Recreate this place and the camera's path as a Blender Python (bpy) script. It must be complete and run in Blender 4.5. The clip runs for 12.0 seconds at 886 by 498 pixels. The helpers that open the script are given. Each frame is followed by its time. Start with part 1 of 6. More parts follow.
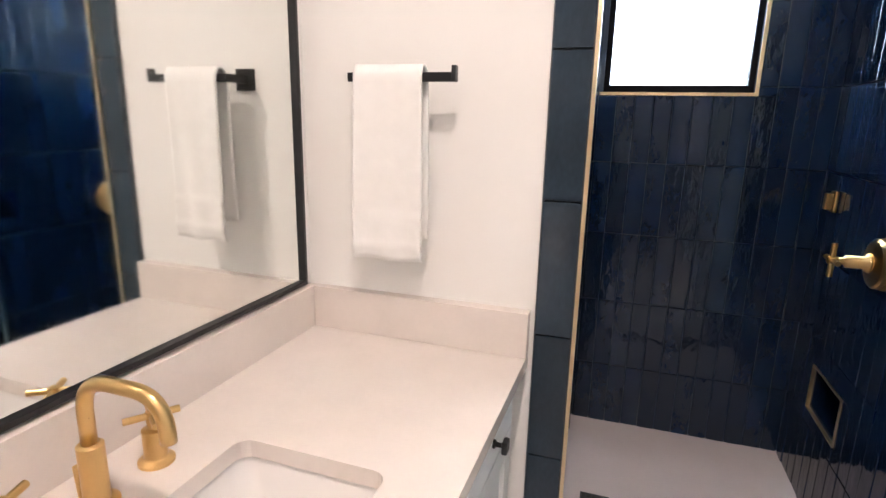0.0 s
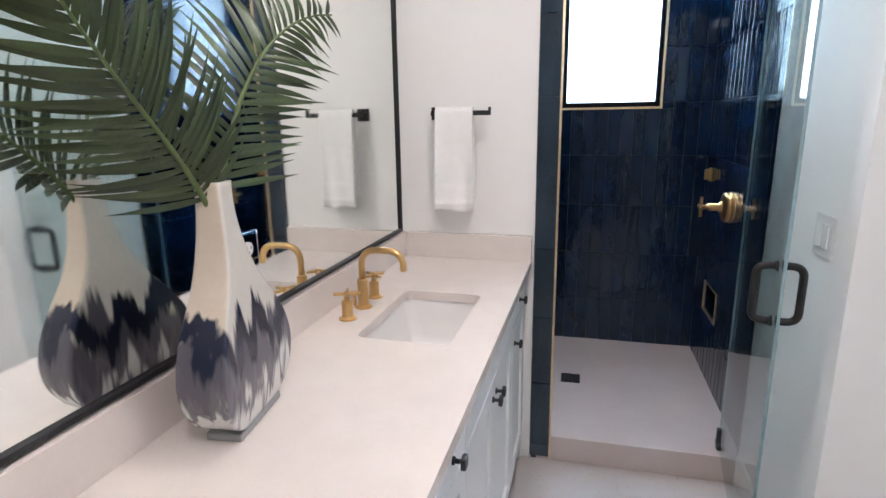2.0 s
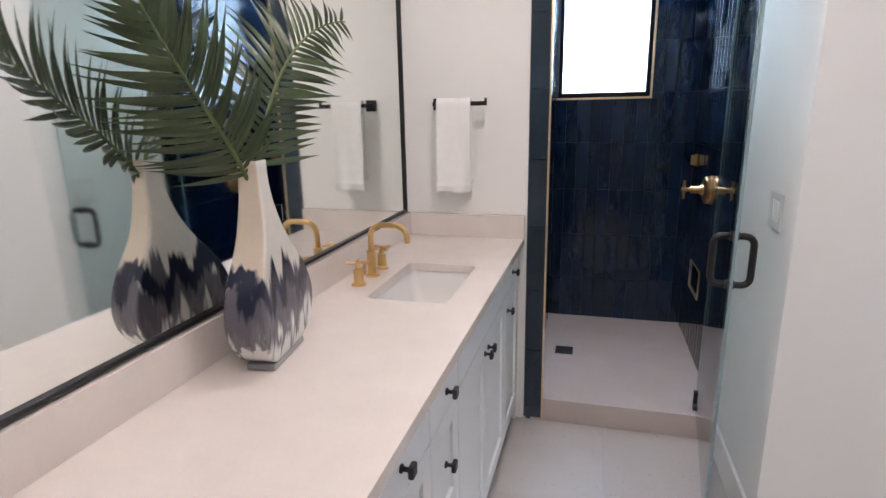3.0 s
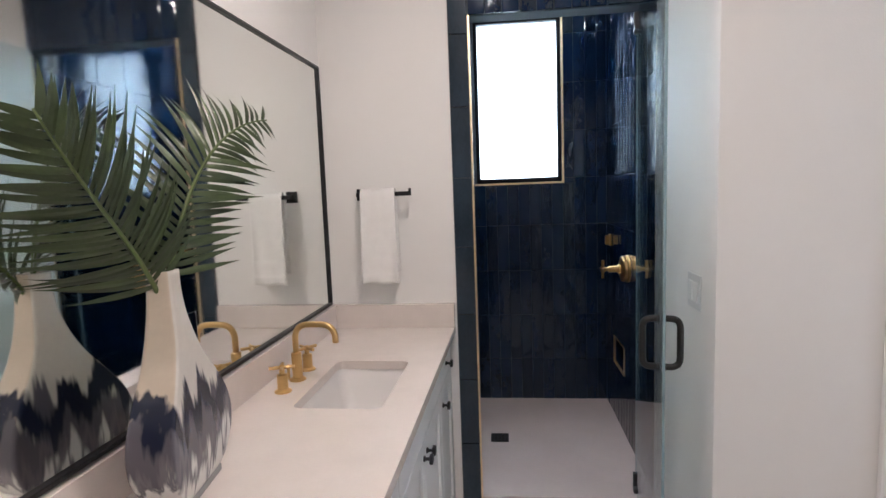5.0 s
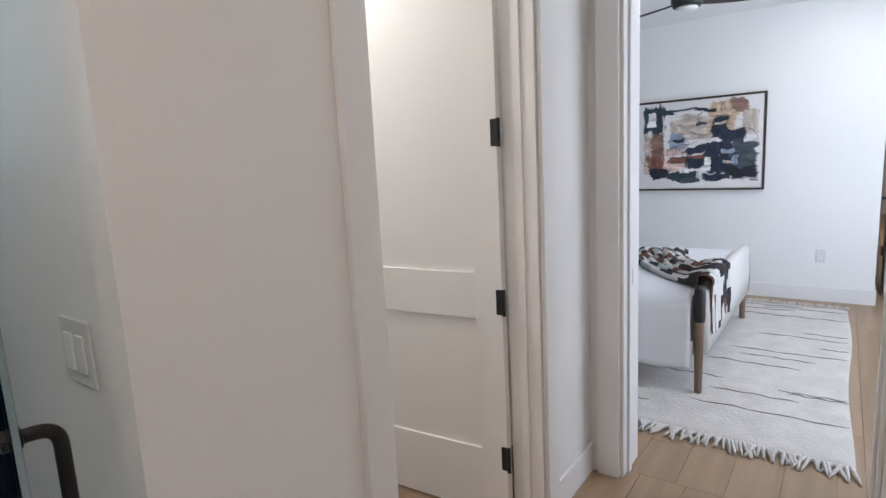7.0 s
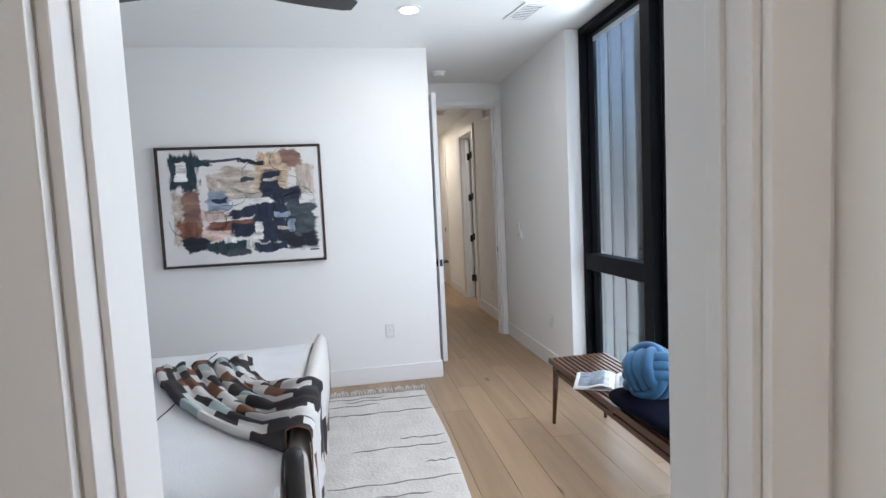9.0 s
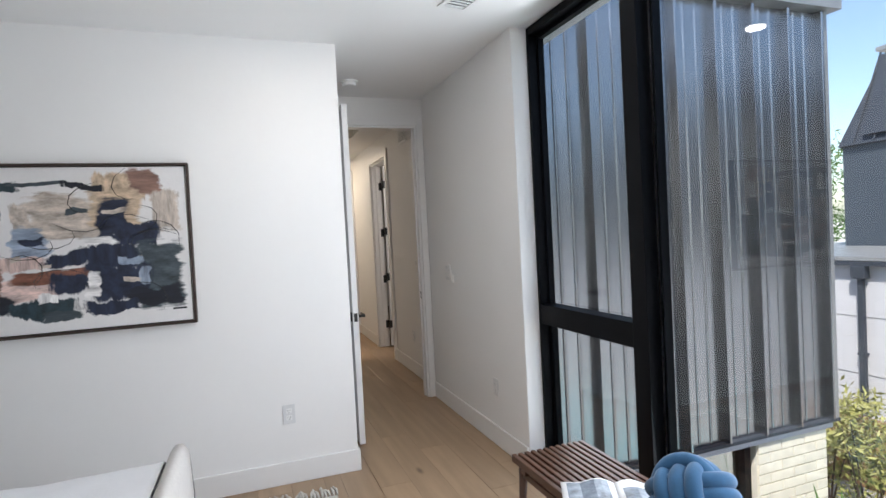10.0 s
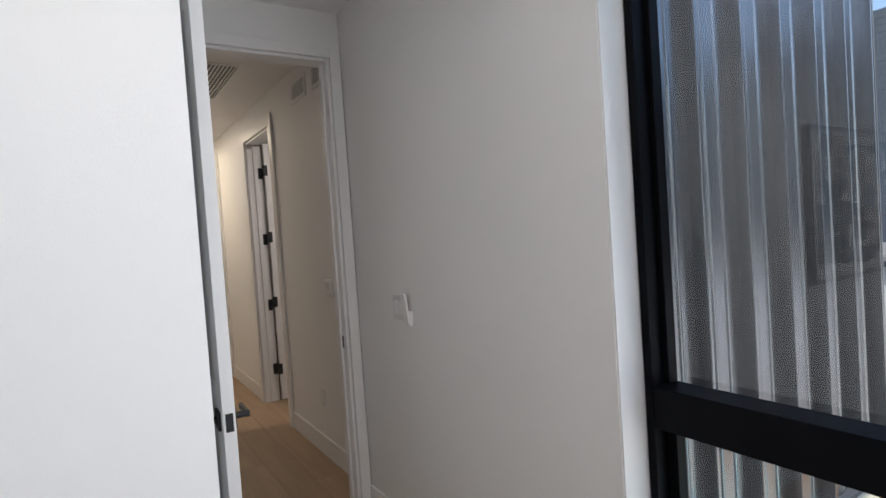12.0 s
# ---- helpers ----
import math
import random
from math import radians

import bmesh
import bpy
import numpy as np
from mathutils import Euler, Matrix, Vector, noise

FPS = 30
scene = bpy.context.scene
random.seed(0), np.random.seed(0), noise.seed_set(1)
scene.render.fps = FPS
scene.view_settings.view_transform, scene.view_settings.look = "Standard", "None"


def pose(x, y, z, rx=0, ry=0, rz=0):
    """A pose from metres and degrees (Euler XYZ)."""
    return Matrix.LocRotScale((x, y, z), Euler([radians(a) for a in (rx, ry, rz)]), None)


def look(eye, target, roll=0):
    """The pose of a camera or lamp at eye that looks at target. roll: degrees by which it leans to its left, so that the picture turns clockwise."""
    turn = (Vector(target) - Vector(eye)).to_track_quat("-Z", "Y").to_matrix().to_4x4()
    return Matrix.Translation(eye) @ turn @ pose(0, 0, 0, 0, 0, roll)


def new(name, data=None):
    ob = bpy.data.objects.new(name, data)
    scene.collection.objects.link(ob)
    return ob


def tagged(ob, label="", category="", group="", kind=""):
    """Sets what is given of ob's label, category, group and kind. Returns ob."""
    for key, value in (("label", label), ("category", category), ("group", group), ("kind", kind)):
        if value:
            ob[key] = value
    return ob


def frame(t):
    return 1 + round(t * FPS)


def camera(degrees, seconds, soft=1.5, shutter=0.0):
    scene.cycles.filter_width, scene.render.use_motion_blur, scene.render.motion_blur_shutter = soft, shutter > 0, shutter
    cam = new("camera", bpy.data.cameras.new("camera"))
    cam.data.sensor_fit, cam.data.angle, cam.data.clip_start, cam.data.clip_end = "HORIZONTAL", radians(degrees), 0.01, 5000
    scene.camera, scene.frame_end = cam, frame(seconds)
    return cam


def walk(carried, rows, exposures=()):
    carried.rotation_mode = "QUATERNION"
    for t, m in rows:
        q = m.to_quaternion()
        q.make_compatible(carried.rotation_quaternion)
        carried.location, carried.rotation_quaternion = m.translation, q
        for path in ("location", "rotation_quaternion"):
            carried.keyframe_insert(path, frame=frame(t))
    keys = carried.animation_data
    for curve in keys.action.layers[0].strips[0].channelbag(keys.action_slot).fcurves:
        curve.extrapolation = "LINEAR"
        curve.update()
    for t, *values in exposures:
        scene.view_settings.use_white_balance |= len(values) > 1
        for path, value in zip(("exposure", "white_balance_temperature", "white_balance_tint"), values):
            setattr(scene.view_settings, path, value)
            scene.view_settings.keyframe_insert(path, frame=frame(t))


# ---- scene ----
cam = camera(78.0, 12.0)
PATH = [
    (0, (0.469, -0.017, 1.412), (-0.132, 1.832, 0.945), 1.2),
    (0.5, (0.477, -0.305, 1.436), (-0.073, 1.569, 1.007), 0.8),
    (1, (0.504, -0.603, 1.443), (-0.004, 1.28, 1.003), 0.2),
    (1.5, (0.488, -0.871, 1.447), (0.014, 1.025, 1.019), -0.5),
    (2, (0.482, -1.069, 1.464), (0.006, 0.819, 1.006), -0.8),
    (2.5, (0.54, -1.215, 1.451), (0.041, 0.662, 0.973), -1.2),
    (2.7, (0.564, -1.267, 1.458), (0.061, 0.604, 0.959), -1.1),
    (4.3, (0.577, -1.318, 1.471), (0.103, 0.6, 1.161), -1.6),
    (4.5, (0.577, -1.306, 1.494), (0.144, 0.627, 1.221), -1.7),
    (5, (0.524, -1.23, 1.504), (0.303, 0.746, 1.285), -2.1),
    (5.5, (0.438, -1.066, 1.484), (0.567, 0.917, 1.264), -2.6),
    (6, (0.442, -0.888, 1.457), (1.047, 1.001, 1.197), -3.1),
    (6.2, (0.482, -0.8, 1.448), (1.3, 1.004, 1.168), -3.1),
    (6.5, (0.571, -0.67, 1.442), (1.701, 0.955, 1.153), -3.3),
    (7, (0.797, -0.405, 1.424), (2.389, 0.766, 1.114), -2.9),
    (7.5, (1.057, -0.208, 1.437), (2.923, 0.446, 1.134), -2.6),
    (7.7, (1.186, -0.178, 1.43), (3.108, 0.285, 1.133), -2.5),
    (9.3, (2.649, 0.021, 1.409), (4.594, -0.428, 1.284), -2.6),
    (9.5, (2.832, 0.006, 1.428), (4.761, -0.514, 1.321), -2.5),
    (10, (3.342, -0.079, 1.458), (5.221, -0.76, 1.402), -3.0),
    (10.5, (3.816, -0.153, 1.449), (5.629, -0.997, 1.417), -3.3),
    (11, (4.31, -0.212, 1.461), (6.057, -1.186, 1.427), -3.6),
    (11.5, (4.804, -0.295, 1.475), (6.504, -1.348, 1.426), -3.8),
    (12, (5.262, -0.447, 1.478), (6.945, -1.525, 1.412), -3.9),
]
EXPOSURES = [(0.0, 2.25, 6200, 15), (0.6, 2.1, 5550, 10), (1.6, 1.95, 5450, 9), (2.5, 1.8, 5600, 11), (4.5, 1.5, 5850, 13), (5.5, 1.5, 5850, 12), (6.2, 1.25, 5850, 12), (7.0, 0.98, 6000, 12), (7.7, 1.02, 5950, 10), (9.5, 1.03, 6300, 10), (10.5, 0.75, 6550, 12), (12.0, 0.72, 6500, 12)]
walk(cam, [(t, look(eye, target, roll)) for t, eye, target, roll in PATH], EXPOSURES)


# ---- world, sun, lamps ----
world = bpy.data.worlds.new("sky")
scene.world = world
world.use_nodes = True
wn = world.node_tree
sky = wn.nodes.new("ShaderNodeTexSky")
sky.sky_type, sky.sun_disc = "NISHITA", False
SUN_EL, SUN_AZ = radians(58), radians(320)
sky.sun_elevation, sky.sun_rotation = SUN_EL, SUN_AZ
wn.links.new(sky.outputs["Color"], wn.nodes["Background"].inputs["Color"])
wn.nodes["Background"].inputs["Strength"].default_value = 0.15
sun = new("sun", bpy.data.lights.new("sun", "SUN"))
sun.data.energy, sun.data.angle, sun.data.color = 5.0, radians(0.5), (1.0, 0.95, 0.87)
# the lamp shines along -z; its azimuth is counted clockwise from +y as in the sky
SUN_WAY = Vector((math.sin(SUN_AZ) * math.cos(SUN_EL), math.cos(SUN_AZ) * math.cos(SUN_EL), math.sin(SUN_EL)))
sun.matrix_world = look(SUN_WAY * 30, (0, 0, 0))


def area_lamp(name, x, y, z, target, w, h, watts, colour=(1, 1, 1)):
    data = bpy.data.lights.new(name, "AREA")
    data.shape, data.size, data.size_y, data.energy, data.color = "RECTANGLE", w, h, watts, colour
    ob = new(name, data)
    ob.matrix_world = look((x, y, z), target)
    return ob


BATH_W, SHOWER_W, HALL_W, CLOSET_W, ROOM_W, CORR_W = 3.8, 1.7, 0.3, 7.2, 2.6, 1.6
# sky light in the window openings
area_lamp("window_daylight", 4.75, -1.695, 1.4, (4.75, 0, 1.3), 2.5, 2.4, 30, (0.86, 0.93, 1.0))
area_lamp("shower_daylight", 0.65, 2.62, 2.04, (0.65, 0, 2.04), 0.5, 1.0, 13, (0.88, 0.97, 1.0))

# ---- materials ----


def material(name, colour, rough=0.5, metal=0.0, var=0.06, scale=6.0, bump=0.0, bump_scale=60.0, spec=0.5, stretch=(1, 1, 1), random_tint=0.0, coords="Object", rvar=0.07):
    """A surface with a broad stain and a fine grain laid over its base colour, and a fine relief."""
    m = bpy.data.materials.new(name)
    m.use_nodes = True
    t = m.node_tree
    b = t.nodes["Principled BSDF"]
    b.inputs["Metallic"].default_value, b.inputs["Specular IOR Level"].default_value = metal, spec
    tc = t.nodes.new("ShaderNodeTexCoord")
    mp = t.nodes.new("ShaderNodeMapping")
    mp.inputs["Scale"].default_value = stretch
    if random_tint:
        # each piece takes its own stretch of the pattern
        geo, inf, add = t.nodes.new("ShaderNodeNewGeometry"), t.nodes.new("ShaderNodeObjectInfo"), t.nodes.new("ShaderNodeVectorMath")
        sc = t.nodes.new("ShaderNodeMath")
        sc.operation, sc.inputs[1].default_value = "MULTIPLY", 23.0
        t.links.new(inf.outputs["Random"], sc.inputs[0])
        t.links.new(geo.outputs["Position"], add.inputs[0])
        t.links.new(sc.outputs[0], add.inputs[1])
        t.links.new(add.outputs[0], mp.inputs["Vector"])
    else:
        t.links.new(tc.outputs[coords], mp.inputs["Vector"])
    big, fine = t.nodes.new("ShaderNodeTexNoise"), t.nodes.new("ShaderNodeTexNoise")
    big.inputs["Scale"].default_value, big.inputs["Detail"].default_value = scale, 4
    fine.inputs["Scale"].default_value, fine.inputs["Detail"].default_value = scale * 14, 3
    mix = t.nodes.new("ShaderNodeMath")
    mix.operation = "MULTIPLY_ADD"
    mix.inputs[1].default_value = 0.35
    t.links.new(mp.outputs[0], big.inputs["Vector"])
    t.links.new(mp.outputs[0], fine.inputs["Vector"])
    t.links.new(fine.outputs["Fac"], mix.inputs[0])
    t.links.new(big.outputs["Fac"], mix.inputs[2])
    ramp = t.nodes.new("ShaderNodeValToRGB")
    ramp.color_ramp.elements[0].position, ramp.color_ramp.elements[1].position = 0.4, 0.95
    ramp.color_ramp.elements[0].color = (*[c * (1 - var) for c in colour], 1)
    ramp.color_ramp.elements[1].color = (*[min(1, c * (1 + var)) for c in colour], 1)
    t.links.new(mix.outputs[0], ramp.inputs["Fac"])
    out = ramp.outputs["Color"]
    if random_tint:
        info, hsv, mr = t.nodes.new("ShaderNodeObjectInfo"), t.nodes.new("ShaderNodeHueSaturation"), t.nodes.new("ShaderNodeMapRange")
        mr.inputs["To Min"].default_value, mr.inputs["To Max"].default_value = 1 - random_tint, 1 + random_tint
        t.links.new(info.outputs["Random"], mr.inputs["Value"])
        t.links.new(mr.outputs[0], hsv.inputs["Value"])
        t.links.new(out, hsv.inputs["Color"])
        out = hsv.outputs["Color"]
    t.links.new(out, b.inputs["Base Color"])
    rr = t.nodes.new("ShaderNodeMapRange")
    rr.inputs["To Min"].default_value, rr.inputs["To Max"].default_value = max(0.02, rough - rvar), min(1, rough + rvar)
    t.links.new(fine.outputs["Fac"], rr.inputs["Value"])
    t.links.new(rr.outputs[0], b.inputs["Roughness"])
    if bump:
        bn, nz = t.nodes.new("ShaderNodeBump"), t.nodes.new("ShaderNodeTexNoise")
        nz.inputs["Scale"].default_value, nz.inputs["Detail"].default_value = bump_scale, 3
        bn.inputs["Strength"].default_value, bn.inputs["Distance"].default_value = bump, 0.01
        t.links.new(mp.outputs[0], nz.inputs["Vector"])
        t.links.new(nz.outputs["Fac"], bn.inputs["Height"])
        t.links.new(bn.outputs[0], b.inputs["Normal"])
    return m


def glow(name, colour, strength):
    m = bpy.data.materials.new(name)
    m.use_nodes = True
    b = m.node_tree.nodes["Principled BSDF"]
    b.inputs["Base Color"].default_value = (*colour, 1)
    b.inputs["Emission Color"].default_value, b.inputs["Emission Strength"].default_value = (*colour, 1), strength
    return m


def glass(name, colour=(1, 1, 1), rough=0.0, coat=0.04):
    """A pane: mostly clear, with a mirror-like gloss that grows at a glancing view."""
    m = bpy.data.materials.new(name)
    m.use_nodes = True
    t = m.node_tree
    t.nodes.remove(t.nodes["Principled BSDF"])
    clear, gloss, mix, lw, pw, fr = (t.nodes.new(k) for k in ("ShaderNodeBsdfTransparent", "ShaderNodeBsdfGlossy", "ShaderNodeMixShader", "ShaderNodeLayerWeight", "ShaderNodeMath", "ShaderNodeMath"))
    clear.inputs["Color"].default_value = (*colour, 1)
    gloss.inputs["Roughness"].default_value = rough
    lw.inputs["Blend"].default_value = 0.5
    pw.operation, fr.operation = "POWER", "MULTIPLY_ADD"
    pw.inputs[1].default_value, fr.inputs[1].default_value, fr.inputs[2].default_value = 5.0, 0.99 - coat, coat
    t.links.new(lw.outputs["Facing"], pw.inputs[0])
    t.links.new(pw.outputs[0], fr.inputs[0])
    t.links.new(fr.outputs[0], mix.inputs[0])
    t.links.new(clear.outputs[0], mix.inputs[1])
    t.links.new(gloss.outputs[0], mix.inputs[2])
    t.links.new(mix.outputs[0], t.nodes["Material Output"].inputs["Surface"])
    return m


M_WALL = material("wall_paint", (0.84, 0.828, 0.815), 0.6, var=0.015, scale=1.5, bump=0.04, bump_scale=180)
M_CEIL = material("ceiling_paint", (0.86, 0.855, 0.85), 0.7, var=0.015, scale=1.5, bump=0.04, bump_scale=150)
M_TRIM = material("trim_paint", (0.82, 0.81, 0.80), 0.35, var=0.015, scale=3)
M_CAB = material("cabinet_paint", (0.80, 0.82, 0.84), 0.35, var=0.015, scale=3)
M_QUARTZ = material("quartz", (0.72, 0.655, 0.62), 0.14, var=0.04, scale=9, bump=0.0)
M_PORCELAIN = material("porcelain", (0.76, 0.74, 0.73), 0.08, var=0.01)
M_BRASS = material("brushed_brass", (0.68, 0.46, 0.20), 0.28, 1.0, var=0.04, scale=4, rvar=0.015)
M_TRIMBRASS = material("brass_edge_trim", (0.78, 0.62, 0.38), 0.35, 1.0, var=0.08, scale=20)
M_BLACK = material("matt_black_metal", (0.012, 0.012, 0.014), 0.4, 0.0, var=0.2, scale=20)
M_BRONZE = material("dark_bronze", (0.03, 0.028, 0.027), 0.38, 0.6, var=0.2, scale=20)
M_WINFRAME = material("black_window_frame", (0.004, 0.0045, 0.006), 0.35, var=0.15, scale=6, spec=0.08)
M_GLASS = glass("window_glass", (0.93, 0.95, 0.96))
M_COATED = glass("coated_garden_glass", (0.55, 0.72, 0.70), 0.0, 0.45)
M_SHGLASS = glass("shower_glass", (0.90, 0.95, 0.95))
M_MIRROR = material("mirror", (0.88, 0.90, 0.88), 0.0, 1.0, var=0.0)
M_TILE = material("navy_glazed_tile", (0.003, 0.011, 0.033), 0.06, var=0.25, scale=9, bump=0.32, bump_scale=15, spec=0.65, stretch=(1, 1, 0.45), random_tint=0.25, rvar=0.03)
M_TILE.node_tree.nodes["Principled BSDF"].inputs["Specular Tint"].default_value = (0.80, 0.90, 1.0, 1)
M_JAMBTILE = material("slate_blue_tile", (0.020, 0.034, 0.052), 0.12, var=0.35, scale=8, bump=0.25, bump_scale=9, stretch=(1, 1, 0.5), random_tint=0.15)
M_GROUT = material("dark_grout", (0.055, 0.072, 0.095), 0.8, var=0.1, scale=30)
M_PANTILE = material("shower_floor_tile", (0.57, 0.49, 0.465), 0.4, var=0.05, scale=5)
M_BATHFLOOR = material("bath_floor_tile", (0.50, 0.455, 0.44), 0.3, var=0.05, scale=4, random_tint=0.02)
M_OAKBASE = material("oak_plank", (0.35, 0.238, 0.148), 0.42, var=0.16, scale=5, stretch=(0.25, 3.0, 1), bump=0.06, bump_scale=40, random_tint=0.10)


def oak_with_knots():
    """Oak boards: streaked grain with a few dark knots."""
    m = M_OAKBASE
    t = m.node_tree
    b = t.nodes["Principled BSDF"]
    src = b.inputs["Base Color"].links[0].from_socket
    mp = next(n for n in t.nodes if n.type == "MAPPING")
    vo, rp, mx, m2 = t.nodes.new("ShaderNodeTexVoronoi"), t.nodes.new("ShaderNodeValToRGB"), t.nodes.new("ShaderNodeMix"), t.nodes.new("ShaderNodeMapping")
    m2.inputs["Scale"].default_value = (4.0, 0.9, 1.0)
    t.links.new(mp.outputs[0], m2.inputs["Vector"])
    t.links.new(m2.outputs[0], vo.inputs["Vector"])
    vo.inputs["Scale"].default_value = 1.1
    rp.color_ramp.elements[0].position, rp.color_ramp.elements[1].position = 0.02, 0.075
    rp.color_ramp.elements[0].color, rp.color_ramp.elements[1].color = (1, 1, 1, 1), (0, 0, 0, 1)
    mx.data_type = "RGBA"
    t.links.new(vo.outputs["Distance"], rp.inputs["Fac"])
    t.links.new(rp.outputs["Color"], mx.inputs["Factor"])
    t.links.new(src, mx.inputs["A"])
    mx.inputs["B"].default_value = (0.15, 0.095, 0.06, 1)
    t.links.new(mx.outputs["Result"], b.inputs["Base Color"])
    return m


M_OAK = oak_with_knots()
M_GAP = material("plank_gap", (0.25, 0.17, 0.105), 0.8, var=0.1)
M_PLATE = material("grey_white_plate", (0.70, 0.70, 0.70), 0.35, var=0.01)
M_PLASTIC = material("white_plastic", (0.82, 0.82, 0.81), 0.35, var=0.01)
M_TOWEL = material("white_terry", (0.84, 0.83, 0.82), 0.95, var=0.03, scale=30)

# ---- mesh helpers ----


def box(bm, x0, x1, y0, y1, z0, z1, bevel=0.0):
    made = bmesh.ops.create_cube(bm, size=1)["verts"]
    for v in made:
        v.co = Vector(((x0 + x1) / 2 + v.co.x * (x1 - x0), (y0 + y1) / 2 + v.co.y * (y1 - y0), (z0 + z1) / 2 + v.co.z * (z1 - z0)))
    if bevel:
        bmesh.ops.bevel(bm, geom=list({e for v in made for e in v.link_edges}), offset=bevel, segments=2, profile=0.6, affect="EDGES")
    return bm


def boxes(*rows, bevel=0.0):
    bm = bmesh.new()
    for r in rows:
        box(bm, *r, bevel=bevel)
    return bm


def lathe(bm, profile, centre=(0, 0, 0), n=28, axis="z"):
    """A turned shape from (radius, height) rows."""
    rings = []
    for r, h in profile:
        ring = []
        for i in range(n):
            a = 2 * math.pi * i / n
            p = {"z": (r * math.cos(a), r * math.sin(a), h), "x": (h, r * math.cos(a), r * math.sin(a)), "y": (r * math.cos(a), h, r * math.sin(a))}[axis]
            ring.append(bm.verts.new(Vector(centre) + Vector(p)))
        rings.append(ring)
    for a, b in zip(rings, rings[1:]):
        for i in range(n):
            bm.faces.new((a[i], a[(i + 1) % n], b[(i + 1) % n], b[i]))
    bm.faces.new(rings[0])
    bm.faces.new(rings[-1])
    bmesh.ops.recalc_face_normals(bm, faces=bm.faces[:])
    return bm


def tube(bm, path, radius, n=12, closed=False, flat=1.0):
    """A round bar along a path; radius a number or one for each point."""
    path = [Vector(p) for p in path]
    rings, up = [], None
    for i, p in enumerate(path):
        a = path[i - 1] if i or closed else p
        b = path[(i + 1) % len(path)] if i < len(path) - 1 or closed else p
        d = (b - a).normalized()
        if up is None:
            up = d.orthogonal().normalized()
        up = (up - d * up.dot(d)).normalized()
        side = d.cross(up)
        r = radius[i] if isinstance(radius, (list, tuple)) else radius
        rings.append([bm.verts.new(p + up * (r * math.cos(2 * math.pi * k / n)) + side * (r * flat * math.sin(2 * math.pi * k / n))) for k in range(n)])
    for i in range(len(rings) - (0 if closed else 1)):
        a, b = rings[i], rings[(i + 1) % len(rings)]
        for k in range(n):
            bm.faces.new((a[k], a[(k + 1) % n], b[(k + 1) % n], b[k]))
    if not closed:
        bm.faces.new(rings[0])
        bm.faces.new(rings[-1])
    bmesh.ops.recalc_face_normals(bm, faces=bm.faces[:])
    return bm


def arc(points, r, steps=6):
    """The path with its corners rounded to radius r."""
    pts = [Vector(p) for p in points]
    out = [pts[0]]
    for a, b, c in zip(pts, pts[1:], pts[2:]):
        u, v = (a - b).normalized(), (c - b).normalized()
        p, q = b + u * r, b + v * r
        for i in range(steps + 1):
            s = i / steps
            out.append(p * (1 - s) ** 2 + b * (2 * s * (1 - s)) + q * s ** 2)
    return out + [pts[-1]]


def shell(bm, thick):
    """Gives an open sheet a back side and a rim."""
    bm.normal_update()
    front, uv = bm.faces[:], bm.loops.layers.uv.active
    rim = [e for e in bm.edges if len(e.link_faces) == 1]
    back = {v: bm.verts.new(v.co - v.normal * thick) for v in bm.verts[:]}
    for f in front:
        made = bm.faces.new([back[v] for v in reversed(f.verts)])
        if uv:
            for lp, old in zip(made.loops, reversed(f.loops[:])):
                lp[uv].uv = old[uv].uv
    for e in rim:
        a, b = e.verts
        made = bm.faces.new((a, b, back[b], back[a]))
        if uv:
            for lp in made.loops:
                lp[uv].uv = e.link_loops[0][uv].uv
    bmesh.ops.recalc_face_normals(bm, faces=bm.faces[:])
    return bm


def mesh(name, bm, mat, smooth=False):
    data = bpy.data.meshes.new(name)
    bm.to_mesh(data)
    bm.free()
    for m in mat if isinstance(mat, (list, tuple)) else [mat]:
        data.materials.append(m)
    if smooth:
        data.polygons.foreach_set("use_smooth", [True] * len(data.polygons))
        data.update()
    return data


def thing(name, x, y, z, label, category, group="", kind="", turn=0):
    ob = new(name)
    ob.empty_display_size = 0.1
    ob.matrix_world = pose(x, y, z, 0, 0, turn)
    return tagged(ob, label, category, group, kind)


def part(name, bm, mat, parent, label="", smooth=False):
    ob = new(name, mesh(name, bm, mat, smooth))
    ob.parent = parent
    return tagged(ob, label)


def solo(name, bm, mat, label, category, group="", kind="", at=None, turn=0, smooth=False):
    ob = new(name, mesh(name, bm, mat, smooth))
    if at:
        ob.matrix_world = pose(*at, 0, 0, turn)
    return tagged(ob, label, category, group, kind)


def structure(name, bm, mat, label, category):
    return solo(name, bm, mat, label, category, kind="structure")


# ---- plan, in metres ----
H = 2.66            # ceiling
MIRROR_WALL = -0.25  # vanity wall, faces +x
TOWEL_Y = 1.13      # towel wall, faces -y
JAMB_X0, JAMB_X1 = 0.312, 0.40
SH_RIGHT, SH_BACK, SH_LEFT, SH_FLOOR = 1.19, 2.36, 0.335, 0.085
SWITCH_X = 1.155    # wall behind the open shower door
HALL_Y = 0.468       # hall wall, faces -y
HALL_S = -0.685     # hall wall opposite, faces +y
BED_W, BED_W2 = 3.05, 3.26
PIC_X = 6.754       # painting wall, faces -x
NOOK_Y = -0.676     # return of the painting wall
WIN_Y, SOUTH_Y = -1.70, -1.63
ENTRY_X = 7.995     # wall with the entry door

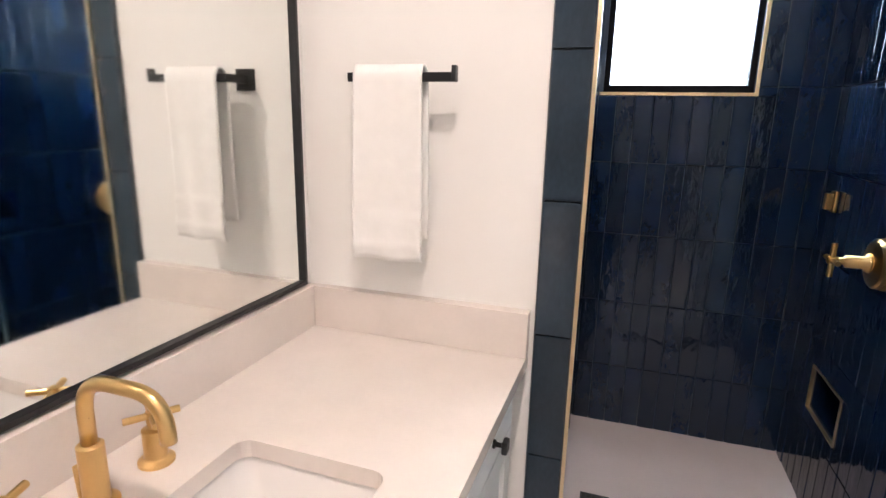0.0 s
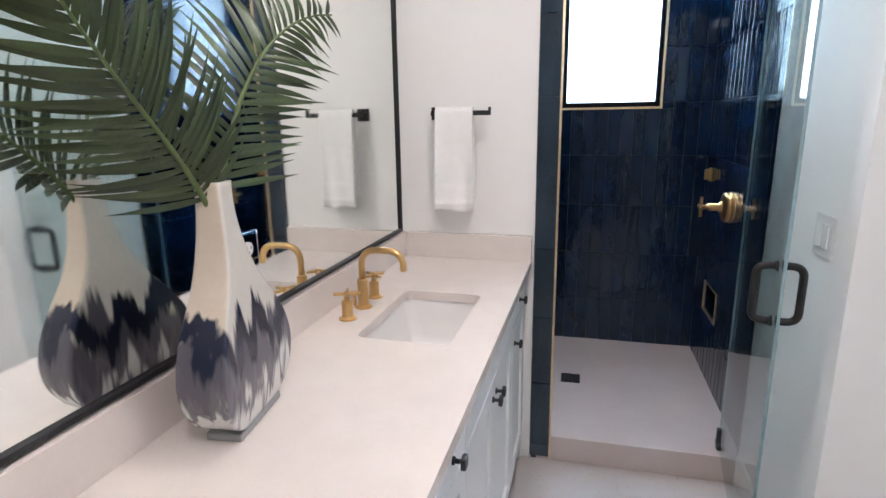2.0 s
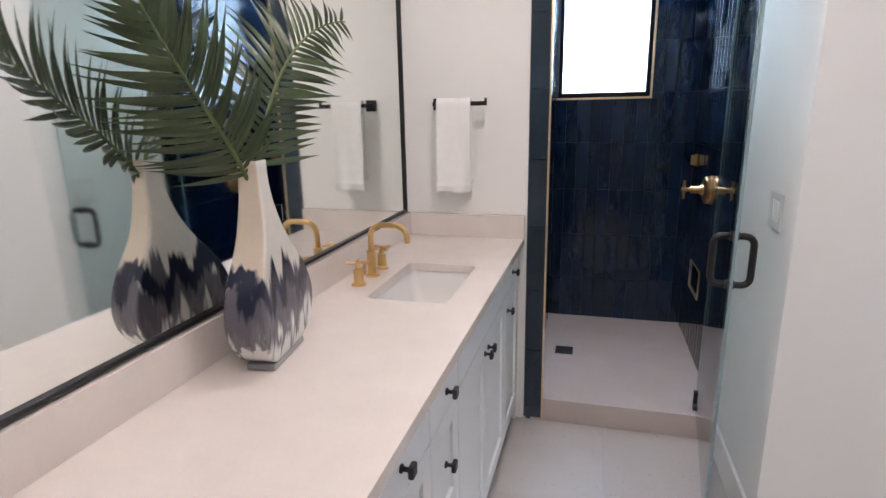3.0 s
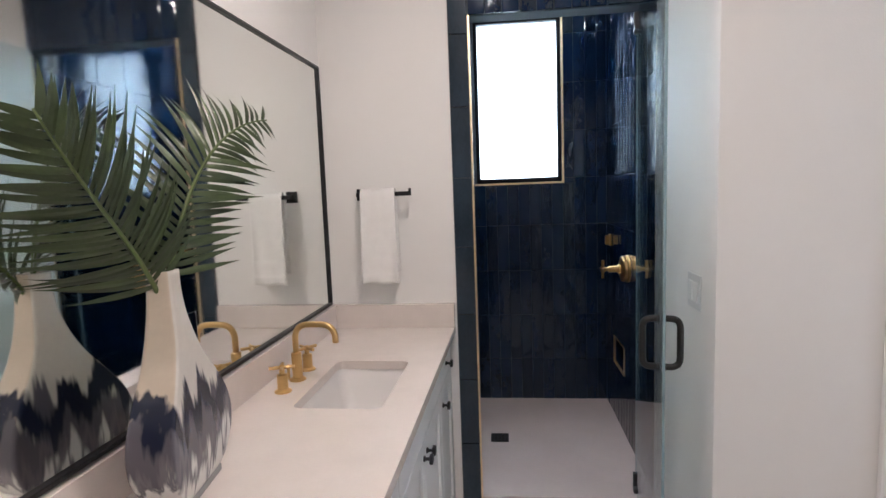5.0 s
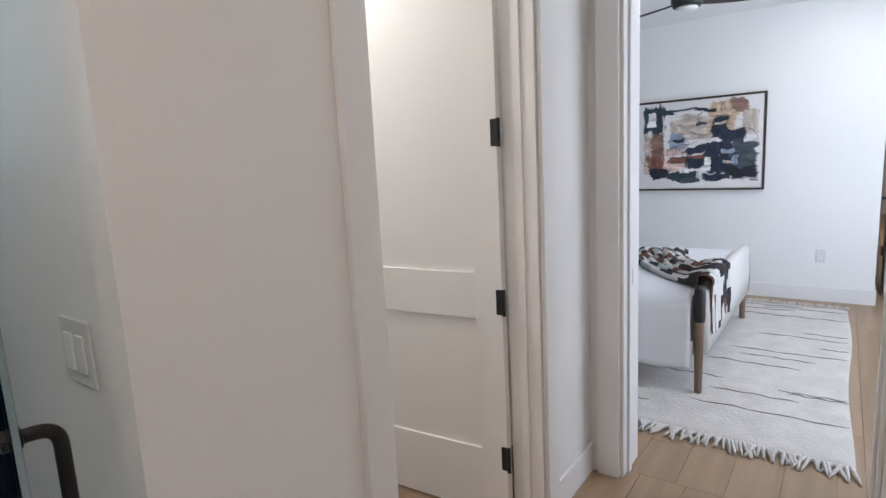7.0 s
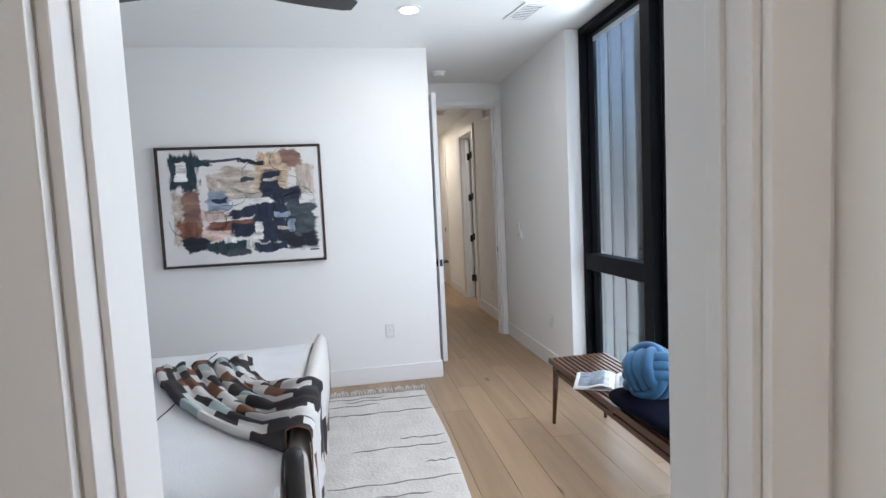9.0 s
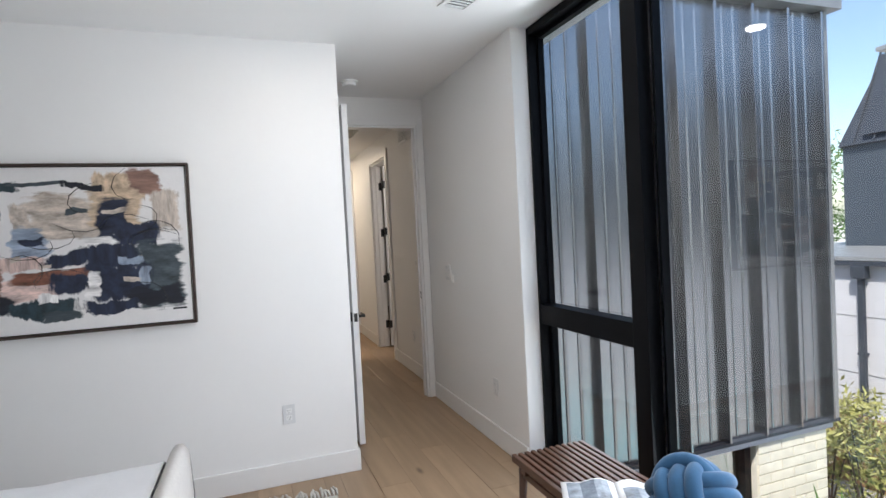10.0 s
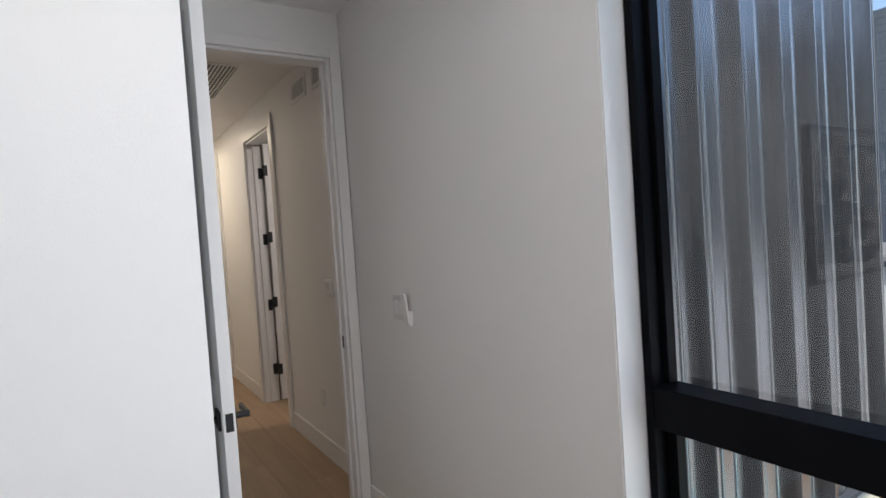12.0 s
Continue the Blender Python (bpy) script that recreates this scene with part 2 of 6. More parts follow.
# ---- structure ----
structure("floor_bath", boxes((-0.4, 1.14, -2.45, 1.10, -0.25, -0.006), (1.14, 1.62, -0.83, 0.62, -0.25, -0.006)), M_BATHFLOOR, "pale grout bed under bathroom floor tiles", "floor")
structure("floor_oak", boxes((1.62, 3.05, -0.83, 2.2, -0.25, -0.006), (3.05, 8.05, -1.85, 3.75, -0.25, -0.006), (8.05, 14.6, -2.9, 0.9, -0.25, -0.006)), M_GAP, "light oak plank floor with knots", "floor")
structure("ceiling", boxes((-0.5, 3.10, -2.5, 2.6, H, H + 0.2), (3.10, 8.05, -2.0, 3.9, H, H + 0.2), (8.05, 14.7, -2.9, 1.0, H, H + 0.2)), M_CEIL, "smooth white painted ceiling", "ceiling")
structure("wall_vanity", boxes((-0.40, MIRROR_WALL, -2.45, TOWEL_Y, -0.2, H)), M_WALL, "white painted wall behind the vanity", "wall")
structure("wall_towel", boxes((-0.40, JAMB_X0, TOWEL_Y, TOWEL_Y + 0.10, -0.2, H)), M_WALL, "white painted wall with a towel bar", "wall")
structure("wall_bath_end", boxes((-0.40, 1.28, -2.6, -2.45, -0.2, H)), M_WALL, "plain white bathroom end wall", "wall")
structure("wall_bath_east", boxes((1.14, 1.28, -2.45, -0.83, -0.2, H)), M_WALL, "plain white bathroom wall", "wall")
structure("wall_switch", boxes((SWITCH_X, 1.30, HALL_Y, 1.13, -0.2, H)), M_WALL, "white wall beside the shower with a switch", "wall")
structure("wall_hall_south", boxes((1.14, BED_W, HALL_S - 0.14, HALL_S, -0.2, H)), M_WALL, "white painted hall wall with a switch", "wall")
CLO0, CLO1, CLO_TOP = 1.720, 2.575, 2.42
structure("wall_hall_north", boxes((1.30, CLO0, HALL_Y, HALL_Y + 0.13, -0.2, H), (CLO1, BED_W, HALL_Y, HALL_Y + 0.13, -0.2, H), (CLO0, CLO1, HALL_Y, HALL_Y + 0.13, CLO_TOP, H)), M_WALL, "white painted hall wall with a doorway", "wall")
structure("wall_closet", boxes((1.30, 1.42, 0.61, 2.2, -0.2, H), (1.30, 3.05, 2.2, 2.34, -0.2, H)), M_WALL, "plain white walls of the side room", "wall")
BD0, BD1, BD_TOP = -0.565, 0.335, 2.42
structure("wall_bedroom_west", boxes((BED_W, BED_W2, -2.0, BD0, -0.2, H), (BED_W, BED_W2, BD1, 3.75, -0.2, H), (BED_W, BED_W2, BD0, BD1, BD_TOP, H)), M_WALL, "white painted bedroom wall with a doorway", "wall")
structure("wall_painting", boxes((PIC_X, ENTRY_X + 0.12, NOOK_Y, 3.75, -0.2, H)), M_WALL, "white painted bedroom wall with a painting", "wall")
structure("wall_bedroom_north", boxes((BED_W, PIC_X, 3.75, 3.9, -0.2, H)), M_WALL, "plain white bedroom wall", "wall")
structure("wall_bedroom_south", boxes((6.27, ENTRY_X, SOUTH_Y - 0.20, SOUTH_Y, -0.2, H), (BED_W2, 3.45, SOUTH_Y - 0.28, SOUTH_Y, -0.2, H)), M_WALL, "white painted wall beside the window", "wall")
ED0, ED1, ED_TOP = -1.565, -0.72, 2.42
structure("wall_entry", boxes((ENTRY_X, ENTRY_X + 0.12, -1.91, ED0, -0.2, H), (ENTRY_X, ENTRY_X + 0.12, ED1, NOOK_Y, -0.2, H), (ENTRY_X, ENTRY_X + 0.12, ED0, ED1, ED_TOP, H)), M_WALL, "white wall round the bedroom entry door", "wall")
# corridor past the entry door
CORR_S, CORR_N = -1.70, -0.45
CD0, CD1 = 9.640, 10.440
structure("wall_corridor_south", boxes((ENTRY_X + 0.12, CD0, CORR_S - 0.13, CORR_S, -0.2, H), (CD1, 14.6, CORR_S - 0.13, CORR_S, -0.2, H), (CD0, CD1, CORR_S - 0.13, CORR_S, 2.42, H)), M_WALL, "white corridor wall with a doorway", "wall")
structure("wall_corridor_north", boxes((ENTRY_X + 0.12, 14.6, CORR_N, CORR_N + 0.13, -0.2, H)), M_WALL, "plain white corridor wall", "wall")
structure("wall_corridor_end", boxes((14.6, 14.75, -2.9, 0.9, -0.2, H)), M_WALL, "plain white corridor end wall", "wall")
structure("wall_side_room", boxes((8.6, 14.6, -2.95, -2.9, -0.2, H)), M_WALL, "plain white wall of a side room", "wall")

# shower shell
NI_Y0, NI_Y1, NI_Z0, NI_Z1 = 1.85, 2.12, 0.42, 0.575
WX0, WX1, WZ0, WZ1 = 0.36, 0.905, 1.525, 2.555
structure("wall_shower_back", boxes((0.2, WX0, SH_BACK, SH_BACK + 0.2, -0.2, H), (WX1, 1.4, SH_BACK, SH_BACK + 0.2, -0.2, H), (WX0, WX1, SH_BACK, SH_BACK + 0.2, -0.2, WZ0), (WX0, WX1, SH_BACK, SH_BACK + 0.2, WZ1, H)), M_GROUT, "navy tiled shower wall with a window", "wall")
structure("wall_shower_right", boxes((SH_RIGHT, 1.40, 1.13, NI_Y0, -0.2, H), (SH_RIGHT, 1.40, NI_Y1, SH_BACK, -0.2, H), (SH_RIGHT, 1.40, NI_Y0, NI_Y1, -0.2, NI_Z0), (SH_RIGHT, 1.40, NI_Y0, NI_Y1, NI_Z1, H), (SH_RIGHT + 0.09, 1.40, NI_Y0, NI_Y1, NI_Z0, NI_Z1)), M_GROUT, "navy tiled shower wall with the valve", "wall")
structure("wall_shower_left", boxes((0.2, SH_LEFT, 1.23, SH_BACK, -0.2, H)), M_GROUT, "navy tiled shower wall", "wall")
structure("shower_jamb", boxes((JAMB_X0, JAMB_X1 - 0.004, TOWEL_Y + 0.004, TOWEL_Y + 0.10, 0, H)), M_GROUT, "navy tiled post beside the shower opening", "wall")
structure("shower_header", boxes((JAMB_X1 - 0.004, 1.19, TOWEL_Y + 0.004, TOWEL_Y + 0.10, 2.21, H)), M_GROUT, "navy tiled header over the shower opening", "wall")
structure("shower_floor", boxes((SH_LEFT, SH_RIGHT, 1.25, SH_BACK, -0.2, SH_FLOOR)), M_PANTILE, "pale shower floor", "floor")
structure("shower_curb", boxes((JAMB_X1 - 0.004, 1.16, 1.12, 1.25, -0.2, 0.112)), M_PANTILE, "pale low shower curb", "curb")

# ---- trim ----


def baseboard(name, *rows):
    return structure(name, boxes(*rows, bevel=0.003), M_TRIM, "white painted square-edged baseboard", "baseboard")


BH = 0.135
baseboard("baseboard_switch_wall", (SWITCH_X - 0.014, SWITCH_X - 0.001, HALL_Y - 0.014, 1.115, 0.001, BH))
baseboard("baseboard_hall_north", (SWITCH_X, 1.626, HALL_Y - 0.014, HALL_Y - 0.001, 0.001, BH), (2.672, 3.048, HALL_Y - 0.014, HALL_Y - 0.001, 0.001, BH))
baseboard("baseboard_hall_south", (1.3, 3.048, HALL_S + 0.001, HALL_S + 0.014, 0.001, BH))
baseboard("baseboard_painting_wall", (PIC_X - 0.014, PIC_X - 0.001, NOOK_Y - 0.014, 3.74, 0.001, BH), (PIC_X, ENTRY_X - 0.022, NOOK_Y - 0.014, NOOK_Y - 0.001, 0.001, BH))
baseboard("baseboard_south", (6.275, ENTRY_X - 0.02, SOUTH_Y + 0.001, SOUTH_Y + 0.014, 0.001, BH))
baseboard("baseboard_bed_west", (BED_W2 + 0.001, BED_W2 + 0.014, 0.44, 3.74, 0.001, BH), (BED_W2 + 0.001, BED_W2 + 0.014, -1.62, -0.65, 0.001, BH))
baseboard("baseboard_corridor", (ENTRY_X + 0.122, CD0 - 0.096, CORR_S + 0.001, CORR_S + 0.014, 0.001, BH), (CD1 + 0.096, 11.69, CORR_S + 0.001, CORR_S + 0.014, 0.001, BH), (ENTRY_X + 0.122, 14.5, CORR_N - 0.014, CORR_N - 0.001, 0.001, BH))


def casing(name, axis, wall, side, a0, a1, top, w=0.095, t=0.02, depth=0.13):
    """A door lining with flat casings: axis the wall's normal, wall its face, side the way it faces."""
    bm = bmesh.new()
    f0, f1 = sorted((wall + side * 0.001, wall + side * t))
    l0, l1 = sorted((wall + side * 0.001, wall - side * depth))

    def put(p0, p1, q0, q1, z0, z1):
        if axis == "y":
            box(bm, p0, p1, q0, q1, z0, z1, bevel=0.003)
        else:
            box(bm, q0, q1, p0, p1, z0, z1, bevel=0.003)

    put(a0 - w, a0, f0, f1, 0.001, top + w)
    put(a1, a1 + w, f0, f1, 0.001, top + w)
    put(a0, a1, f0, f1, top, top + w)
    put(a0 + 0.0005, a0 + 0.016, l0, l1, 0.001, top)
    put(a1 - 0.016, a1 - 0.0005, l0, l1, 0.001, top)
    put(a0 + 0.016, a1 - 0.016, l0, l1, top - 0.016, top - 0.0005)
    # door stop
    s0, s1 = sorted((wall - side * 0.05, wall - side * 0.085))
    put(a0 + 0.016, a0 + 0.027, s0, s1, 0.001, top - 0.016)
    put(a1 - 0.027, a1 - 0.016, s0, s1, 0.001, top - 0.016)
    return structure(name, bm, M_TRIM, "white painted flat door casing and lining", "trim")


casing("trim_closet_door", "y", HALL_Y, -1, CLO0, CLO1, CLO_TOP, w=0.092)
casing("trim_bedroom_door", "x", BED_W, -1, BD0, BD1, BD_TOP, depth=BED_W2 - BED_W - 0.001)
structure("trim_bedroom_door_inside", boxes((BED_W2 + 0.001, BED_W2 + 0.02, BD0 - 0.095, BD0, 0.001, 2.515), (BED_W2 + 0.001, BED_W2 + 0.02, BD1, BD1 + 0.095, 0.001, 2.515), (BED_W2 + 0.001, BED_W2 + 0.02, BD0, BD1, 2.42, 2.515), bevel=0.003), M_TRIM, "white painted flat door casing", "trim")
casing("trim_entry_door", "x", ENTRY_X, -1, ED0, ED1, ED_TOP, w=0.055, depth=0.119)
casing("trim_corridor_door", "y", CORR_S, 1, CD0, CD1, 2.40, w=0.09)
structure("trim_corridor_far_door", boxes((11.70, 11.79, CORR_S + 0.001, CORR_S + 0.02, 0.001, 2.5), (12.62, 12.71, CORR_S + 0.001, CORR_S + 0.02, 0.001, 2.5), (11.79, 12.62, CORR_S + 0.001, CORR_S + 0.02, 2.41, 2.5), (11.79, 12.62, CORR_S + 0.001, CORR_S + 0.008, 0.001, 2.41)), M_TRIM, "white closed far corridor door with casing", "trim")


# ---- doors ----


def lever(parent, x, y, z, way, side):
    """Black lever set; way: direction of the lever along the leaf, side: which way it stands off."""
    bm = bmesh.new()
    box(bm, x - 0.032, x + 0.032, *sorted((y, y + side * 0.009)), z - 0.032, z + 0.032, bevel=0.003)
    handle = part("handle", bm, M_BLACK, parent, "black metal lever handle")
    bm = bmesh.new()
    tube(bm, [(x, y + side * 0.009, z), (x, y + side * 0.05, z)], 0.011)
    box(bm, *sorted((x - way * 0.012, x + way * 0.115)), *sorted((y + side * 0.043, y + side * 0.056)), z - 0.010, z + 0.010, bevel=0.003)
    part("lever", bm, M_BLACK, handle)


def panel_door(name, hinge, angle, width, height, label, hinges, stile=0.115, hinge_side=1):
    """A two-panel door; local x runs from the hinge along the leaf, y through its thickness."""
    d = thing(name, hinge[0], hinge[1], 0.0, label, "door", kind="structure", turn=angle)
    T = 0.04
    z0, z1 = 0.012, height
    rails = ((z0, 0.290), (0.824, 1.006), (z1 - 0.12, z1))
    bm = bmesh.new()
    box(bm, 0.003, stile, 0, T, z0, z1, bevel=0.002)
    box(bm, width - stile, width, 0, T, z0, z1, bevel=0.002)
    for a, b in rails:
        box(bm, stile, width - stile, 0, T, a, b, bevel=0.002)
    part("door_frame", bm, M_TRIM, d)
    for (a, b), (c, e) in zip(rails, rails[1:]):
        part("door_panel", boxes((stile - 0.001, width - stile + 0.001, 0.011, T - 0.011, b - 0.001, c + 0.001)), M_TRIM, d)
    for z in hinges:
        bm = bmesh.new()
        box(bm, -0.012, 0.026, T if hinge_side > 0 else -0.004, T + 0.004 if hinge_side > 0 else 0.0, z - 0.048, z + 0.048, bevel=0.001)
        tube(bm, [(-0.006, (T + 0.006) if hinge_side > 0 else -0.006, z - 0.05), (-0.006, (T + 0.006) if hinge_side > 0 else -0.006, z + 0.05)], 0.008, 10)
        part("hinge", bm, M_BLACK, d, "black butt hinge")
    lever(d, width - 0.065, 0.0, 0.905, -1, -1)
    lever(d, width - 0.065, T, 0.905, -1, 1)
    part("latch_plate", boxes((width, width + 0.002, 0.008, T - 0.008, 0.875, 0.935)), M_BLACK, d)
    return d


# side room door: hinged on the lining, opened into the side room
panel_door("door_1", (2.557, 0.600), 95, 0.80, 2.395, "white two-panel door standing open, black hinges", (1.522, 0.90, 0.27), hinge_side=1)
# bedroom entry door, folded back against the wall return
panel_door("door_2", (7.972, -0.775), 179.0, 0.84, 2.39, "white door folded open beside the corridor entry", (0.3, 1.2, 2.1), hinge_side=-1)
# open door of the corridor's side room
panel_door("door_3", (CD1 - 0.060, CORR_S - 0.136), 270, 0.76, 2.39, "white corridor door standing open inwards, black hinges", (2.143, 1.53, 0.927, 0.30), hinge_side=-1)
for z in (0.30, 0.90, 1.51, 2.12):
    solo("hinge_leaf", boxes((CD1 - 0.0195, CD1 - 0.0165, CORR_S - 0.128, CORR_S - 0.084, z - 0.05, z + 0.05)), M_BLACK, "black hinge leaf on a white door lining", "hinge", group="corridor door hinges", kind="structure")
solo("strike_plate", boxes((11.94, 11.99, CORR_S + 0.0085, CORR_S + 0.014, 0.95, 1.02)), M_BLACK, "black latch plate on the far corridor door", "strike plate", kind="structure")
solo("strike_plate", boxes((3.125, 3.165, BD1 - 0.0185, BD1 - 0.0165, 0.86, 0.93)), M_BLACK, "black strike plate on the white door lining", "strike plate", kind="structure")
solo("strike_plate", boxes((8.03, 8.07, ED0 + 0.0165, ED0 + 0.0185, 0.885, 0.95)), M_BLACK, "black strike plate on the white entry lining", "strike plate", kind="structure")

# ---- switches, outlets, ceiling fittings ----


def wall_plate(name, x, y, z, turn, w, label, category, rockers=1, sockets=False):
    """A plate on a wall; local -y faces the room."""
    p = thing(name, x, y, z, label, category, turn=turn, group="wall plates")
    part("plate", box(bmesh.new(), -w / 2, w / 2, -0.006, -0.0005, -0.058, 0.058, bevel=0.002), M_PLATE, p)
    for i in range(rockers):
        cx = (i - (rockers - 1) / 2) * 0.046
        if sockets:
            for dz in (-0.021, 0.021):
                bm = box(bmesh.new(), cx - 0.017, cx + 0.017, -0.0085, -0.006, dz - 0.014, dz + 0.014, bevel=0.002)
                s = part("socket", bm, M_PLASTIC, p)
                part("slot", boxes((cx - 0.008, cx - 0.006, -0.0092, -0.0085, dz - 0.002, dz + 0.007), (cx + 0.006, cx + 0.008, -0.0092, -0.0085, dz - 0.002, dz + 0.007), (cx - 0.002, cx + 0.002, -0.0092, -0.0085, dz - 0.010, dz - 0.006)), M_BLACK, s)
        else:
            part("rocker", box(bmesh.new(), cx - 0.016, cx + 0.016, -0.0105, -0.006, -0.033, 0.033, bevel=0.002), M_PLASTIC, p)
    return p


wall_plate("light_switch", SWITCH_X, 0.645, 1.135, -90, 0.118, "white two-gang switch plate beside the shower", "light switch", 2)
wall_plate("light_switch", 2.70, HALL_S, 1.115, 180, 0.075, "white single switch plate on the hall wall", "light switch", 1)
wall_plate("light_switch", 7.512, SOUTH_Y, 1.137, 180, 0.118, "white two-gang switch plate beside the entry", "light switch", 2)
wall_plate("wall_outlet", 6.70, SOUTH_Y, 0.40, 180, 0.072, "white duplex outlet near the window", "outlet", 1, True)
wall_plate("wall_outlet", PIC_X, -0.273, 0.42, -90, 0.072, "white duplex outlet under the painting wall", "outlet", 1, True)
wall_plate("wall_outlet", 8.85, CORR_S, 0.40, 180, 0.072, "white duplex outlet in the corridor", "outlet", 1, True)
thermo = thing("thermostat", 8.56, CORR_S, 1.17, "small white square thermostat on corridor wall", "thermostat", turn=180)
part("body", box(bmesh.new(), -0.05, 0.05, -0.022, -0.0005, -0.05, 0.05, bevel=0.006), M_PLASTIC, thermo)
part("display", boxes((-0.03, 0.03, -0.0235, -0.022, -0.01, 0.03)), M_PLATE, thermo)


def grille(name, x, y, z, rot, w, h, label, slats=9):
    g = new(name)
    g.matrix_world = pose(x, y, z, *rot)
    tagged(g, label, "vent")
    part("frame", boxes((-w / 2, w / 2, -h / 2, -h / 2 + 0.025, -0.008, -0.0005), (-w / 2, w / 2, h / 2 - 0.025, h / 2, -0.008, -0.0005), (-w / 2, -w / 2 + 0.025, -h / 2 + 0.025, h / 2 - 0.025, -0.008, -0.0005), (w / 2 - 0.025, w / 2, -h / 2 + 0.025, h / 2 - 0.025, -0.008, -0.0005)), M_PLASTIC, g)
    # a thin black sheet gives the shade between the slats; no duct is built
    part("backing", boxes((-w / 2 + 0.02, w / 2 - 0.02, -h / 2 + 0.02, h / 2 - 0.02, -0.002, -0.0008)), M_BLACK, g, "black sheet for the shade behind the slats")
    step = (w - 0.05) / slats
    for i in range(slats):
        cx = -w / 2 + 0.025 + step * (i + 0.5)
        part("slat", boxes((cx - step * 0.15, cx + step * 0.15, -h / 2 + 0.025, h / 2 - 0.025, -0.007, -0.002)), M_PLASTIC, g)
    return g


grille("ceiling_vent", 5.93, -1.22, H, (0, 0, 10), 0.32, 0.17, "white slatted ceiling air vent near the window")
grille("wall_vent", 8.89, CORR_S, 2.50, (90, 0, 0), 0.30, 0.15, "grey slatted air vent high on corridor wall")
grille("wall_vent", 8.51, CORR_S, 2.50, (90, 0, 0), 0.24, 0.15, "smaller slatted air vent high on corridor wall", 7)
grille("return_grille", 9.47, -1.08, H, (0, 0, 90), 0.60, 0.92, "wide slatted return air grille in corridor ceiling", 22)
remote = thing("fan_remote", 7.418, SOUTH_Y, 1.135, "white fan remote in a wall cradle beside switches", "remote", turn=180)
part("cradle", box(bmesh.new(), -0.024, 0.024, -0.016, -0.0005, -0.072, -0.005, bevel=0.004), M_PLASTIC, remote)
bm = box(bmesh.new(), -0.020, 0.020, -0.013, 0.0, -0.066, 0.078, bevel=0.005)
bmesh.ops.transform(bm, matrix=pose(0, -0.017, 0, 7, 0, 0), verts=bm.verts[:])
body = part("body", bm, M_PLASTIC, remote)
bm = lathe(bmesh.new(), [(0.011, 0.0), (0.011, -0.002), (0.009, -0.003)], (0, -0.0305, 0.045), 16, "y")
part("button", bm, M_PLATE, body)
smoke = thing("smoke_detector", 7.535, -0.905, H, "round white smoke detector on the ceiling", "smoke detector")
part("base", lathe(bmesh.new(), [(0.068, -0.0005), (0.068, -0.012), (0.06, -0.014)]), M_PLASTIC, smoke, smooth=False)
part("cover", lathe(bmesh.new(), [(0.056, -0.014), (0.055, -0.032), (0.045, -0.040), (0.01, -0.042)]), M_PLASTIC, smoke)

M_LENS = glow("lit_lens", (1.0, 0.86, 0.68), 9.0)


def downlight(x, y, watts, colour=(1.0, 0.94, 0.88), label="round white recessed ceiling light, lit warm"):
    d = thing("downlight", x, y, H, label, "ceiling light", group="recessed ceiling lights")
    part("trim_ring", lathe(bmesh.new(), [(0.085, -0.0005), (0.084, -0.006), (0.062, -0.008), (0.060, -0.003)]), M_PLASTIC, d)
    part("lens", lathe(bmesh.new(), [(0.058, -0.003), (0.056, -0.005), (0.01, -0.0055)]), M_LENS, d, "glowing lens")
    data = bpy.data.lights.new("downlight_lamp", "AREA")
    data.shape, data.size, data.energy, data.color = "DISK", 0.11, watts, colour
    lamp = new("downlight_lamp", data)
    lamp.matrix_world = look((x, y, H - 0.012), (x, y, 0))


downlight(0.45, 0.10, BATH_W, colour=(1.0, 0.83, 0.69))
downlight(0.45, -1.15, BATH_W, colour=(1.0, 0.83, 0.69))
downlight(0.78, 1.75, SHOWER_W)
downlight(2.0, -0.1, HALL_W)
downlight(2.1, 1.4, CLOSET_W, (1.0, 0.93, 0.82))
downlight(5.92, -0.45, ROOM_W)
downlight(4.2, -0.9, ROOM_W)
downlight(10.7, -1.05, CORR_W)
# unseen lamp added in the side room to brighten the open corridor door
downlight(9.35, -2.45, CORR_W * 4)
downlight(11.6, -1.05, CORR_W * 4, (1.0, 0.84, 0.62))

# ---- vanity ----
VY0, VY1, VFRONT = -1.00, 1.125, 0.262


def knob(parent, y, z, x):
    bm = bmesh.new()
    lathe(bm, [(0.009, 0.0), (0.009, 0.004), (0.005, 0.006), (0.005, 0.02)], (x, y, z), 12, "x")
    box(bm, x + 0.018, x + 0.030, y - 0.013, y + 0.013, z - 0.013, z + 0.013, bevel=0.004)
    part("knob", bm, M_BLACK, parent, "matt black square knob")


def shaker(parent, name, y0, y1, z0, z1, knobs, rail=0.055):
    g = 0.0025
    y0, y1, z0, z1, x0, x1 = y0 + g, y1 - g, z0 + g, z1 - g, VFRONT, VFRONT + 0.02
    bm = bmesh.new()
    if z1 - z0 < 0.14:
        box(bm, x0, x1, y0, y1, z0, z1, bevel=0.002)
    else:
        for r in ((y0, y0 + rail, z0, z1), (y1 - rail, y1, z0, z1), (y0 + rail, y1 - rail, z0, z0 + rail), (y0 + rail, y1 - rail, z1 - rail, z1)):
            box(bm, x0, x1, *r, bevel=0.002)
        box(bm, x0, x0 + 0.010, y0 + rail - 0.001, y1 - rail + 0.001, z0 + rail - 0.001, z1 - rail + 0.001)
    p = part(name, bm, M_CAB, parent)
    for ky, kz in knobs:
        knob(p, ky, kz, x1)
    return p


